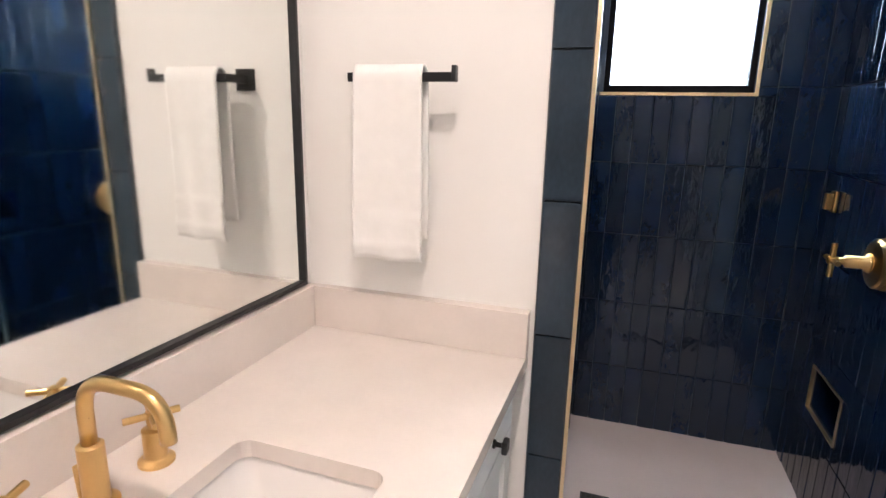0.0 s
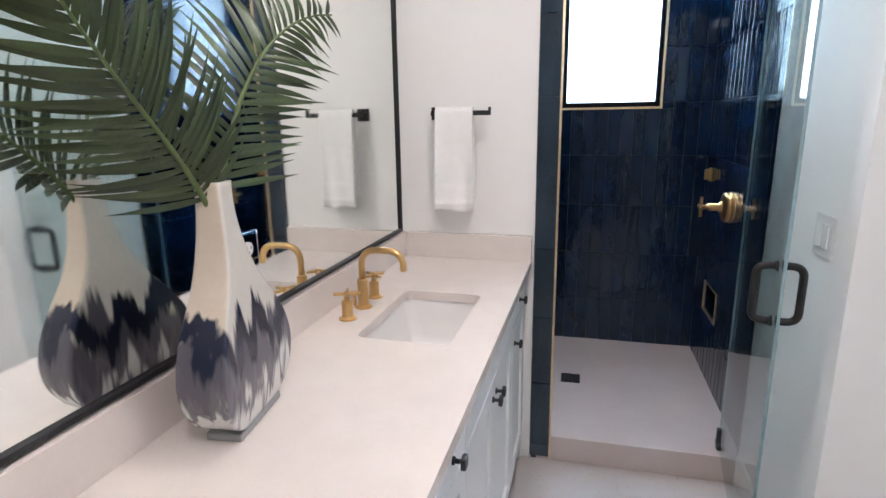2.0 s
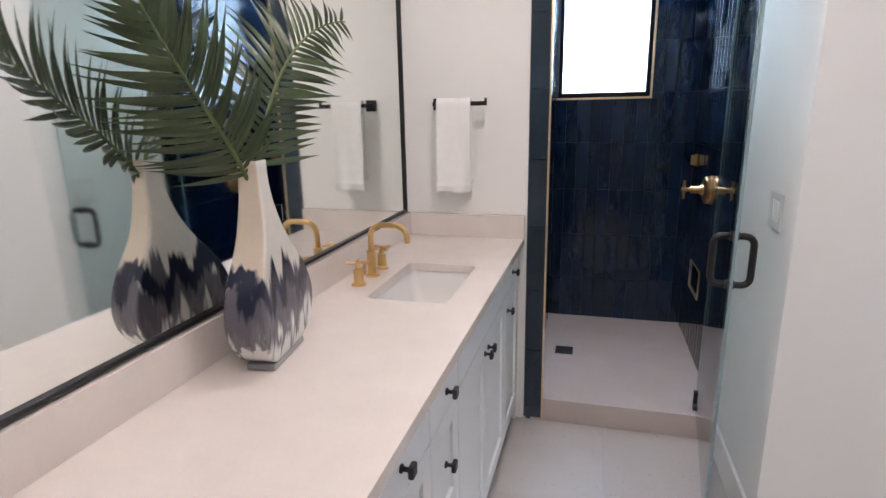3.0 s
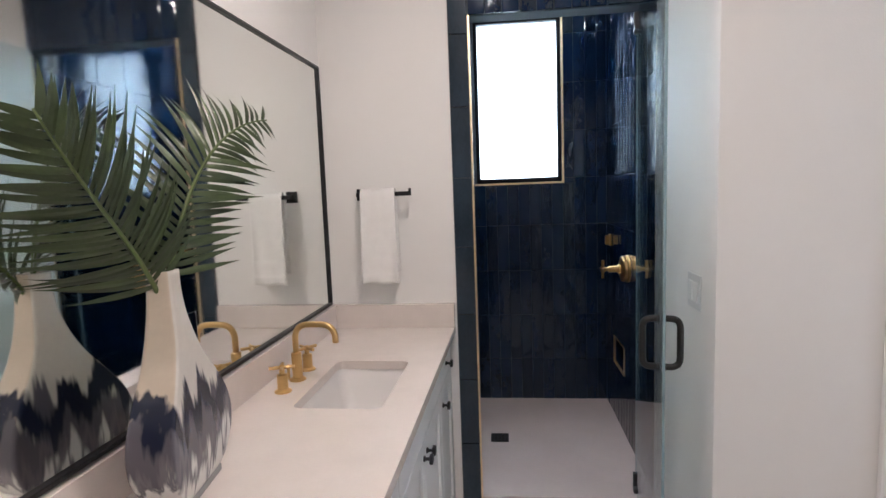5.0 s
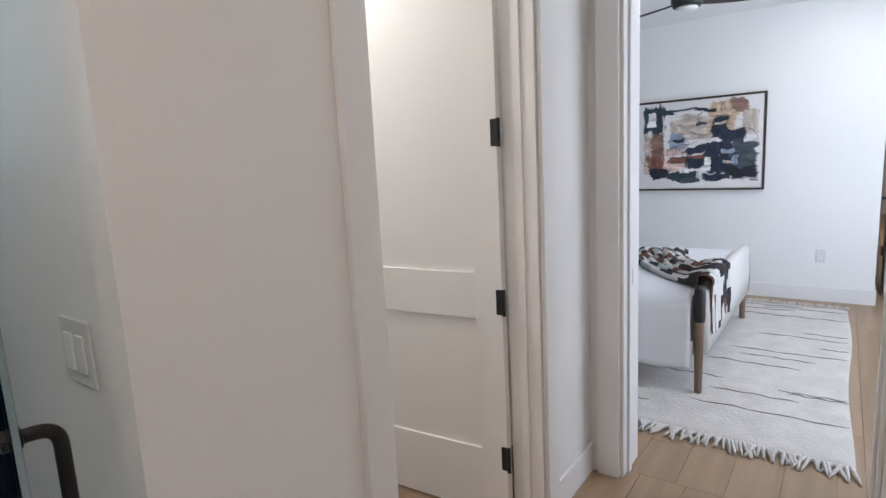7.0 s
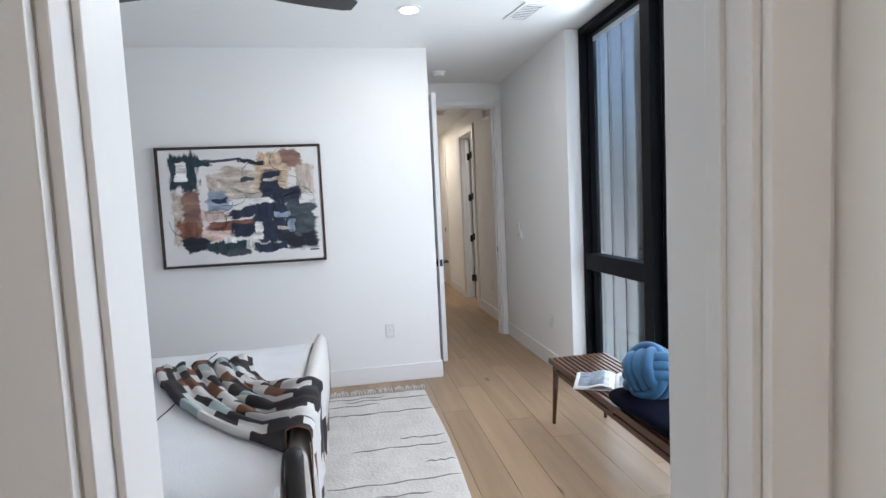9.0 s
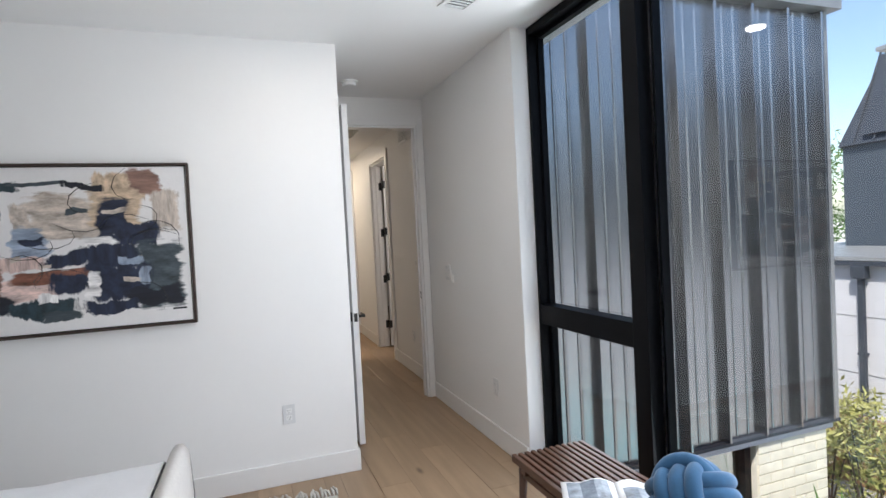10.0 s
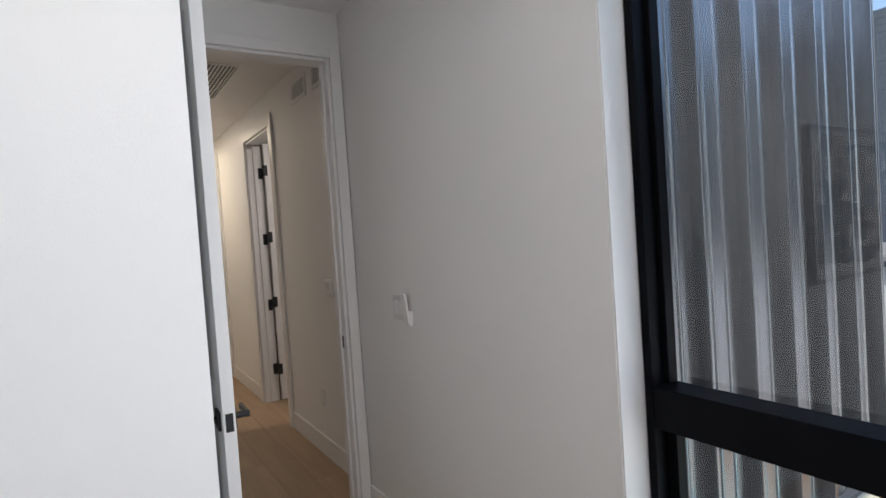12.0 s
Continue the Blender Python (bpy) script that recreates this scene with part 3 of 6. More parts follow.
def cabinet(y0, y1, fronts, label, hollow=False):
    c = thing("vanity_cabinet", 0, 0, 0, label, "cabinet", group="vanity cabinets")
    x0, x1, a, b = MIRROR_WALL + 0.001, VFRONT - 0.001, y0 + 0.0005, y1 - 0.0005
    if hollow:
        # open at the top for the basin
        shape = ((x0, x0 + 0.012, a, b, 0.10, 0.868), (x1 - 0.018, x1, a, b, 0.10, 0.868), (x0 + 0.012, x1 - 0.018, a, a + 0.018, 0.10, 0.868), (x0 + 0.012, x1 - 0.018, b - 0.018, b, 0.10, 0.868), (x0 + 0.012, x1 - 0.018, a + 0.018, b - 0.018, 0.10, 0.118))
    else:
        shape = ((x0, x1, a, b, 0.10, 0.868),)
    part("carcass", boxes(*shape, (MIRROR_WALL + 0.001, VFRONT - 0.07, y0 + 0.0005, y1 - 0.0005, 0.0, 0.10)), M_CAB, c)
    for f in fronts:
        shaker(c, *f)
    return c


cabinet(0.745, VY1, [("drawer", 0.745, 1.10, 0.745, 0.862, [(0.922, 0.80)]), ("door", 0.745, 1.10, 0.105, 0.745, [(0.795, 0.675)])], "white shaker vanity cabinet, drawer over a door")
part("filler_strip", boxes((VFRONT, VFRONT + 0.014, 1.102, VY1 - 0.001, 0.0, 0.865)), M_CAB, bpy.data.objects["vanity_cabinet"])
cabinet(0.0, 0.745, [("apron", 0.0, 0.745, 0.745, 0.862, []), ("door", 0.0, 0.3725, 0.105, 0.745, [(0.345, 0.69)]), ("door", 0.3725, 0.745, 0.105, 0.745, [(0.40, 0.69)])], "white shaker sink cabinet with two doors", hollow=True)
cabinet(-0.25, 0.0, [("drawer", -0.25, 0.0, 0.745, 0.862, [(-0.115, 0.80)]), ("drawer", -0.25, 0.0, 0.43, 0.745, [(-0.135, 0.61)]), ("drawer", -0.25, 0.0, 0.105, 0.43, [(-0.135, 0.30)])], "white shaker vanity drawer unit, black knobs")
cabinet(VY0, -0.25, [("drawer", -0.62, -0.25, 0.745, 0.862, [(-0.435, 0.81)]), ("drawer", VY0, -0.62, 0.745, 0.862, [(-0.81, 0.81)]), ("door", -0.62, -0.25, 0.105, 0.745, [(-0.565, 0.69)]), ("door", VY0, -0.62, 0.105, 0.745, [(-0.675, 0.69)])], "white shaker vanity cabinet with paired doors")


def rounded_loop(x0, x1, y0, y1, r, n=5):
    pts = []
    for cx, cy, a in ((x1 - r, y1 - r, 0), (x0 + r, y1 - r, 90), (x0 + r, y0 + r, 180), (x1 - r, y0 + r, 270)):
        pts += [(cx + r * math.cos(radians(a + 90 * i / n)), cy + r * math.sin(radians(a + 90 * i / n))) for i in range(n + 1)]
    return pts


SX0, SX1, SY0, SY1 = -0.070, 0.191, 0.214, 0.640
CT0, CT1 = 0.870, 0.90


def countertop():
    bm = bmesh.new()
    outer = [(MIRROR_WALL + 0.001, VY0 - 0.012), (0.303, VY0 - 0.012), (0.303, 1.140), (MIRROR_WALL + 0.001, 1.140)]
    inner = rounded_loop(SX0, SX1, SY0, SY1, 0.025)
    loops = []
    for z in (CT1, CT0):
        ring = []
        for pts in (outer, inner):
            vs = [bm.verts.new((*p, z)) for p in pts]
            es = [bm.edges.new((a, b)) for a, b in zip(vs, vs[1:] + vs[:1])]
            ring.append((vs, es))
        bmesh.ops.triangle_fill(bm, use_beauty=True, edges=ring[0][1] + ring[1][1])
        loops.append(ring)
    for k in (0, 1):
        a, b = loops[0][k][0], loops[1][k][0]
        for i in range(len(a)):
            j = (i + 1) % len(a)
            bm.faces.new((a[i], a[j], b[j], b[i]))
    bmesh.ops.recalc_face_normals(bm, faces=bm.faces[:])
    return bm


top = thing("vanity_countertop", 0, 0, 0, "pale pinkish-white quartz vanity countertop with backsplash", "countertop")
part("slab", countertop(), M_QUARTZ, top)
part("backsplash", box(bmesh.new(), MIRROR_WALL + 0.001, MIRROR_WALL + 0.022, VY0 - 0.012, 1.128, CT1, 1.004, bevel=0.0015), M_QUARTZ, top)
part("side_splash", box(bmesh.new(), MIRROR_WALL + 0.022, 0.303, 1.108, 1.140, CT1, 1.004, bevel=0.0015), M_QUARTZ, top)


def basin():
    bm = bmesh.new()
    rings = []
    for z, inset, r in ((CT0 - 0.001, -0.006, 0.03), (CT0 - 0.015, 0.0, 0.03), (CT0 - 0.06, 0.014, 0.035), (CT0 - 0.115, 0.034, 0.04), (CT0 - 0.130, 0.046, 0.045), (CT0 - 0.1365, 0.066, 0.04), (CT0 - 0.138, 0.09, 0.03)):
        rings.append([bm.verts.new((*p, z)) for p in rounded_loop(SX0 + inset, SX1 - inset, SY0 + inset, SY1 - inset, r)])
    for a, b in zip(rings, rings[1:]):
        for i in range(len(a)):
            j = (i + 1) % len(a)
            bm.faces.new((a[i], a[j], b[j], b[i]))
    bm.faces.new(rings[-1])
    bmesh.ops.recalc_face_normals(bm, faces=bm.faces[:])
    for f in bm.faces:
        f.normal_flip()
    return bm


sink = thing("sink_basin", 0.05, 0.43, CT0 - 0.138, "white porcelain rectangular undermount sink basin", "sink")
bm = basin()
bmesh.ops.translate(bm, verts=bm.verts[:], vec=(-0.05, -0.43, 0.138 - CT0))
part("bowl", bm, M_PORCELAIN, sink, smooth=True)
part("drain", lathe(bmesh.new(), [(0.030, 0.0005), (0.030, 0.004), (0.022, 0.006), (0.02, 0.003), (0.005, 0.007)], (-0.022, 0.02, 0.0)), M_BRASS, sink, "brushed brass drain stopper")

# faucet: spout and two cross handles
faucet = thing("faucet", -0.143, 0.443, CT1, "brushed brass gooseneck bathroom faucet on the countertop", "faucet")
part("base_flange", lathe(bmesh.new(), [(0.027, 0.0005), (0.027, 0.005), (0.022, 0.008), (0.0165, 0.010), (0.0165, 0.09), (0.0125, 0.093)]), M_BRASS, faucet)
part("spout", tube(bmesh.new(), arc([(0, 0, 0.09), (0, 0, 0.185), (0.135, 0.0, 0.185), (0.135, 0.0, 0.125)], 0.050, 10), 0.0100, 16), M_BRASS, faucet, smooth=True)
part("lift_rod", tube(bmesh.new(), [(-0.03, 0, 0.0005), (-0.03, 0, 0.05)], [0.004, 0.006], 10), M_BRASS, faucet)


def cross_handle(name, y, turn):
    h = thing(name, -0.147, y, CT1, "brushed brass cross-handle tap beside the spout", "tap", turn=turn, group="basin taps")
    part("flange", lathe(bmesh.new(), [(0.026, 0.0005), (0.026, 0.005), (0.018, 0.009), (0.0165, 0.011), (0.0165, 0.055), (0.008, 0.058), (0.008, 0.072)]), M_BRASS, h)
    bm = bmesh.new()
    tube(bm, [(-0.038, 0, 0.077), (0.038, 0, 0.077)], 0.0054, 12)
    tube(bm, [(0, -0.038, 0.077), (0, 0.038, 0.077)], 0.0054, 12)
    lathe(bm, [(0.0085, 0.066), (0.0085, 0.084), (0.004, 0.086)], n=14)
    part("cross", bm, M_BRASS, h)


cross_handle("hot_tap", 0.336, 20)
cross_handle("cold_tap", 0.543, 55)

# ---- mirror, towel bar, towel ----
MY0, MY1, MZ0, MZ1 = -1.00, 1.098, 1.010, 2.037
mir = thing("mirror", MIRROR_WALL, 0, MZ0, "wide wall mirror with a thin black metal frame", "mirror")
part("mirror_glass", boxes((0.001, 0.003, MY0 + 0.01, MY1 - 0.01, 0.01, MZ1 - MZ0 - 0.01)), M_MIRROR, mir)
FW = 0.010
part("frame", boxes((0.001, 0.013, MY0, MY1, 0, FW), (0.001, 0.013, MY0, MY1, MZ1 - MZ0 - FW, MZ1 - MZ0), (0.001, 0.013, MY0, MY0 + FW, FW, MZ1 - MZ0 - FW), (0.001, 0.013, MY1 - FW, MY1, FW, MZ1 - MZ0 - FW), bevel=0.002), M_BLACK, mir, "thin matt black frame")

bar = thing("towel_bar", -0.085, TOWEL_Y, 1.490, "square matt black towel bar open at one end", "towel bar")
part("wall_plate", box(bmesh.new(), -0.025, 0.025, -0.010, -0.0005, -0.025, 0.025, bevel=0.002), M_BLACK, bar)
part("arm", boxes((-0.009, 0.009, -0.075, -0.010, -0.009, 0.009)), M_BLACK, bar)
part("rail", boxes((-0.009, 0.217, -0.082, -0.064, -0.009, 0.009), (0.217, 0.226, -0.082, -0.064, -0.009, 0.022), bevel=0.0015), M_BLACK, bar)


def towel_mesh():
    """A folded hand towel over the rail: two layers with soft waves and raised bands near the hem."""
    bm = bmesh.new()
    n, m = 26, 60
    grid = []
    y0, zt, hang = TOWEL_Y - 0.073, 1.503, 0.405
    for j in range(m + 1):
        s = -0.36 + (0.36 + hang) * j / m          # along the towel, 0 at the rail; back side negative
        row = []
        for i in range(n + 1):
            u = i / n
            d = abs(s)
            wave = 0.006 * math.sin(u * 5.2 + 0.8) * min(1, d * 4) + 0.004 * math.sin(u * 11 + s * 6) * min(1, d * 3)
            band = 0.0055 if s > 0 and any(abs(d - b) < 0.009 for b in (0.315, 0.343, 0.371)) else 0.0
            out = 0.016 * (1 if s > 0 else -1) if d > 0.02 else 0.016 * s / 0.02
            z = zt - max(0, d - 0.012) + (0.006 if d < 0.012 else 0)
            x = -0.074 + 0.148 * u + 0.006 * (u - 0.5) * d * 4
            row.append(bm.verts.new((x, y0 - out - wave - band * (1 if s > 0 else -1), z + 0.003 * math.sin(u * 7) * (d > 0.38))))
        grid.append(row)
    for a, b in zip(grid, grid[1:]):
        for i in range(n):
            bm.faces.new((a[i], a[i + 1], b[i + 1], b[i]))
    return shell(bm, 0.006)


solo("hand_towel", towel_mesh(), M_TOWEL, "white terry hand towel folded over the bar", "towel", smooth=True)

# outlet set into the mirror, under a bevelled mirror plate
mo = thing("mirror_outlet", MIRROR_WALL + 0.003, 0.020, 1.158, "white duplex outlet in a mirrored cover above the counter", "outlet")
part("mirror_plate", box(bmesh.new(), 0.0005, 0.009, -0.044, 0.044, -0.061, 0.061, bevel=0.006), M_MIRROR, mo, "bevelled mirror cover plate")
for dz in (-0.021, 0.021):
    so = part("socket", lathe(bmesh.new(), [(0.0165, 0.009), (0.0165, 0.0115), (0.014, 0.0125)], (0, 0, dz), 20, "x"), M_PLASTIC, mo, "white socket face")
    part("slot", boxes((0.0125, 0.0130, -0.008, -0.006, dz - 0.001, dz + 0.007), (0.0125, 0.0130, 0.006, 0.008, dz - 0.001, dz + 0.007), (0.0125, 0.0130, -0.002, 0.002, dz - 0.010, dz - 0.006)), M_BLACK, so)

# the vanity wall and all that is fixed to it stand a little out of square
OUT_OF_SQUARE = Matrix.Translation((MIRROR_WALL, TOWEL_Y, 0)) @ Matrix.Rotation(radians(-1.1), 4, "Z") @ Matrix.Translation((-MIRROR_WALL, -TOWEL_Y, 0))
for fixed in [o for o in bpy.data.objects if not o.parent and o.name.split(".")[0] in ("wall_vanity", "vanity_cabinet", "vanity_countertop", "sink_basin", "faucet", "hot_tap", "cold_tap", "mirror", "mirror_outlet")]:
    fixed.matrix_world = OUT_OF_SQUARE @ fixed.matrix_world

# ---- vase and palm ----
VX, VY = -0.136, -0.220


def vase_material(base):
    """Cream glaze with ragged ink-blue and grey drips round the belly."""
    m = material("drip_glaze", base, 0.16, var=0.08, scale=6)
    t = m.node_tree
    b = t.nodes["Principled BSDF"]
    src = b.inputs["Base Color"].links[0].from_socket
    tc, sep = t.nodes.new("ShaderNodeTexCoord"), t.nodes.new("ShaderNodeSeparateXYZ")
    t.links.new(tc.outputs["Object"], sep.inputs[0])

    def math_node(op, a, b_):
        n = t.nodes.new("ShaderNodeMath")
        n.operation = op
        for k, v in enumerate((a, b_)):
            if isinstance(v, (int, float)):
                n.inputs[k].default_value = v
            else:
                t.links.new(v, n.inputs[k])
        return n.outputs[0]

    def streaks(scale, seed):
        mp, nz = t.nodes.new("ShaderNodeMapping"), t.nodes.new("ShaderNodeTexNoise")
        mp.inputs["Scale"].default_value, mp.inputs["Location"].default_value = (scale, scale, scale * 0.05), (seed, seed, seed)
        t.links.new(tc.outputs["Object"], mp.inputs["Vector"])
        t.links.new(mp.outputs[0], nz.inputs["Vector"])
        nz.inputs["Scale"].default_value, nz.inputs["Detail"].default_value, nz.inputs["Roughness"].default_value = 1.0, 3, 0.5
        return nz.outputs["Fac"]

    def layer(below, colour, centre, half, seed, scale, soft=0.02):
        # band height varies with the streak, so its edges run in drips
        n = streaks(scale, seed)
        off = math_node("MULTIPLY", math_node("SUBTRACT", n, 0.5), 0.34)
        d = math_node("ABSOLUTE", math_node("SUBTRACT", math_node("ADD", sep.outputs["Z"], off), centre), 0)
        mr = t.nodes.new("ShaderNodeMapRange")
        mr.inputs["From Min"].default_value, mr.inputs["From Max"].default_value = half + soft, half
        t.links.new(d, mr.inputs["Value"])
        mx = t.nodes.new("ShaderNodeMix")
        mx.data_type = "RGBA"
        t.links.new(mr.outputs[0], mx.inputs["Factor"])
        t.links.new(below, mx.inputs["A"])
        mx.inputs["B"].default_value = (*colour, 1)
        return mx.outputs["Result"]

    c = layer(src, (0.66, 0.66, 0.65), 0.06, 0.09, 3.0, 18, 0.04)
    c = layer(c, (0.105, 0.10, 0.125), 0.152, 0.050, 9.0, 27, 0.028)
    c = layer(c, (0.012, 0.016, 0.040), 0.198, 0.026, 17.0, 25, 0.022)
    c = layer(c, (0.15, 0.145, 0.17), 0.085, 0.004, 29.0, 40, 0.03)
    t.links.new(c, b.inputs["Base Color"])
    return m


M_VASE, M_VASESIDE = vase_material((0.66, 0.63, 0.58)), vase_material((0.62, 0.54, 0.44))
M_ACRYLIC = material("grey_foot", (0.30, 0.31, 0.32), 0.06, var=0.1, spec=0.8)


def vase_mesh():
    """A flattened teardrop flask with a squarish section; broad face towards +x."""
    bm = bmesh.new()
    prof = [(0.000, 0.060, 0.030), (0.006, 0.078, 0.036), (0.03, 0.110, 0.040), (0.07, 0.135, 0.045), (0.12, 0.142, 0.046), (0.17, 0.128, 0.044), (0.22, 0.098, 0.041), (0.27, 0.062, 0.036), (0.32, 0.040, 0.032), (0.37, 0.028, 0.027), (0.42, 0.023, 0.024), (0.455, 0.024, 0.024), (0.455, 0.018, 0.018), (0.40, 0.017, 0.017)]
    fine = []
    for (z0, w0, t0), (z1, w1, t1) in zip(prof, prof[1:]):
        k = 4 if z1 > z0 + 0.02 else 1
        fine += [(z0 + (z1 - z0) * i / k, w0 + (w1 - w0) * i / k, t0 + (t1 - t0) * i / k) for i in range(k)]
    fine.append(prof[-1])
    # soften the kinks of the outline
    for _ in range(3):
        fine = [fine[0]] + [(b[0], (a[1] + 2 * b[1] + c[1]) / 4, (a[2] + 2 * b[2] + c[2]) / 4) if b[0] < 0.45 and 0.004 < b[0] < c[0] else b for a, b, c in zip(fine, fine[1:], fine[2:])] + [fine[-1]]
    rings = []
    for z, w, t in fine:
        r = min(0.006, t * 0.4)
        up = min(1, max(0, (z - 0.10) / 0.32))
        lean = -0.030 * up * up * (3 - 2 * up)
        ring = []
        for cx, cy, q in ((t - r, w - r, 0), (r - t, w - r, 90), (r - t, r - w, 180), (t - r, r - w, 270)):
            corner = [(cx + r * math.cos(radians(q + 30 * i)), cy + r * math.sin(radians(q + 30 * i))) for i in range(4)]
            d0, d1 = radians(q), radians(q + 90)
            lead = (corner[0][0] + 0.004 * math.sin(d0), corner[0][1] - 0.004 * math.cos(d0))
            tail = (corner[-1][0] - 0.004 * math.sin(d1), corner[-1][1] + 0.004 * math.cos(d1))
            ring += [bm.verts.new((x, y + lean, z)) for x, y in [lead] + corner + [tail]]
        rings.append(ring)
    n = len(rings[0])
    for a, b in zip(rings, rings[1:]):
        for i in range(n):
            bm.faces.new((a[i], a[(i + 1) % n], b[(i + 1) % n], b[i]))
    bm.faces.new(rings[0])
    bm.faces.new(rings[-1])
    bmesh.ops.recalc_face_normals(bm, faces=bm.faces[:])
    return bm


vase = thing("vase", VX, VY, CT1, "tall flattened cream vase with ink-blue drip glaze", "vase", turn=7)
bm = vase_mesh()
bmesh.ops.translate(bm, verts=bm.verts[:], vec=(0, 0, 0.012))
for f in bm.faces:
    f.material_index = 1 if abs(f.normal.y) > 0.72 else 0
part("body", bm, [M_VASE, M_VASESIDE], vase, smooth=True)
part("foot", boxes((-0.034, 0.034, -0.085, 0.085, 0.0005, 0.016), bevel=0.003), M_ACRYLIC, vase, "dark grey rectangular foot")

M_LEAF = material("palm_leaf", (0.038, 0.058, 0.019), 0.36, var=0.4, scale=14, bump=0.1, bump_scale=60, random_tint=0.3)
M_STEM = material("palm_stem", (0.10, 0.14, 0.04), 0.45, var=0.2, scale=20)
palm = thing("palm_fronds", VX + 0.003, VY - 0.030, CT1 + 0.40, "two dark green palm fronds standing in the vase", "plant")


def bezier(p, s):
    a, b, c, d = (Vector(q) for q in p)
    return a * (1 - s) ** 3 + b * 3 * s * (1 - s) ** 2 + c * 3 * s * s * (1 - s) + d * s ** 3


def leaflet_mesh(length, width, droop):
    bm = bmesh.new()
    n, rows = 7, []
    for i in range(n + 1):
        s = i / n
        w = width * (math.sin(math.pi * min(1, 0.12 + s * 0.88)) ** 0.6) * (1 - s ** 3) + 0.0004
        z = -droop * s * s
        rows.append([bm.verts.new((length * s, -w, z - w * 0.25)), bm.verts.new((length * s, 0, z)), bm.verts.new((length * s, w, z - w * 0.25))])
    for a, b in zip(rows, rows[1:]):
        for k in (0, 1):
            bm.faces.new((a[k], a[k + 1], b[k + 1], b[k]))
    return bm


def frond(curve, normal, count, longest, rng):
    """A rachis with two rows of leaflets; normal is the frond's flat side."""
    f = part("frond", tube(bmesh.new(), [bezier(curve, i / 16) for i in range(17)], [0.0045 * (1 - 0.8 * i / 16) + 0.0008 for i in range(17)], 8), M_STEM, palm, smooth=True)
    variants = [mesh("leaflet", leaflet_mesh(1.0, 0.026, 0.22 + 0.12 * k), M_LEAF) for k in range(3)]
    for k in range(count):
        s = 0.10 + 0.89 * (k + 0.5) / count
        p = bezier(curve, s)
        d = (bezier(curve, min(1, s + 0.02)) - bezier(curve, s - 0.02)).normalized()
        nrm = (Vector(normal) - d * Vector(normal).dot(d)).normalized()
        out = d.cross(nrm)
        size = longest * (0.45 + 0.55 * math.sin(math.pi * (0.15 + 0.75 * s))) * (1 - 0.45 * max(0, s - 0.6) / 0.4)
        for sd in (-1, 1):
            ang = radians(74 - 34 * s + rng.uniform(-4, 4))
            way = (d * math.cos(ang) + out * sd * math.sin(ang) + nrm * rng.uniform(-0.05, 0.12)).normalized()
            zax = (nrm - way * nrm.dot(way)).normalized()
            yax = zax.cross(way)
            leaf = new("leaflet", variants[rng.randrange(3)])
            ln = size * rng.uniform(0.92, 1.06)
            leaf.matrix_local = Matrix.Translation(p) @ Matrix((way, yax, zax)).transposed().to_4x4() @ Matrix.Diagonal((ln, 0.27, ln, 1))
            leaf.parent = f
    return f


rng = random.Random(5)
frond([(0.005, 0.0, 0.0), (0.015, 0.03, 0.16), (0.05, 0.09, 0.36), (0.075, 0.36, 0.39)], (0.78, -0.62, 0.12), 28, 0.175, rng)
frond([(0.0, -0.005, 0.0), (0.0, -0.06, 0.12), (0.02, -0.19, 0.20), (0.04, -0.30, 0.33)], (0.74, -0.66, 0.15), 27, 0.185, rng)

# ---- shower fittings ----
M_FROST = bpy.data.materials.new("frosted_glass")
M_FROST.use_nodes = True
ft = M_FROST.node_tree
ft.nodes.remove(ft.nodes["Principled BSDF"])
ftr = ft.nodes.new("ShaderNodeBsdfTranslucent")
ftr.inputs["Color"].default_value = (0.75, 0.78, 0.80, 1)
ft.links.new(ftr.outputs[0], ft.nodes["Material Output"].inputs["Surface"])
win1 = thing("window_1", 0, SH_BACK, 0, "frosted shower window in a black frame", "window", kind="structure")
part("window_frame", boxes((WX0, WX0 + 0.022, 0.02, 0.10, WZ0, WZ1), (WX1 - 0.022, WX1, 0.02, 0.10, WZ0, WZ1), (WX0 + 0.022, WX1 - 0.022, 0.02, 0.10, WZ0, WZ0 + 0.028), (WX0 + 0.022, WX1 - 0.022, 0.02, 0.10, WZ1 - 0.028, WZ1)), M_WINFRAME, win1)
part("pane", boxes((WX0 + 0.02, WX1 - 0.02, 0.06, 0.066, WZ0 + 0.026, WZ1 - 0.026)), M_FROST, win1, "bright frosted pane")
part("edge_trim", boxes((WX0 - 0.012, WX1 + 0.012, -0.012, -0.002, WZ0 - 0.012, WZ0), (WX1, WX1 + 0.012, -0.012, -0.002, WZ0, WZ1), (WX0, WX1 + 0.012, -0.012, -0.002, WZ1, WZ1 + 0.012)), M_TRIMBRASS, win1, "thin brass tile trim")

valve = thing("shower_valve", SH_RIGHT - 0.011, 1.740, 1.045, "brushed brass shower valve with a cross handle", "shower valve")
part("escutcheon", lathe(bmesh.new(), [(0.074, 0.0), (0.074, -0.010), (0.070, -0.014), (0.066, -0.015), (0.066, -0.018), (0.070, -0.020), (0.070, -0.030), (0.064, -0.036), (0.036, -0.044)], n=40, axis="x"), M_BRASS, valve)
part("stem", lathe(bmesh.new(), [(0.030, -0.042), (0.026, -0.052), (0.018, -0.058), (0.018, -0.100), (0.010, -0.104), (0.010, -0.136)], n=20, axis="x"), M_BRASS, valve, smooth=True)
bm = bmesh.new()
tube(bm, [(-0.132, -0.048, 0.0), (-0.132, 0.048, 0.0)], 0.0075, 12)
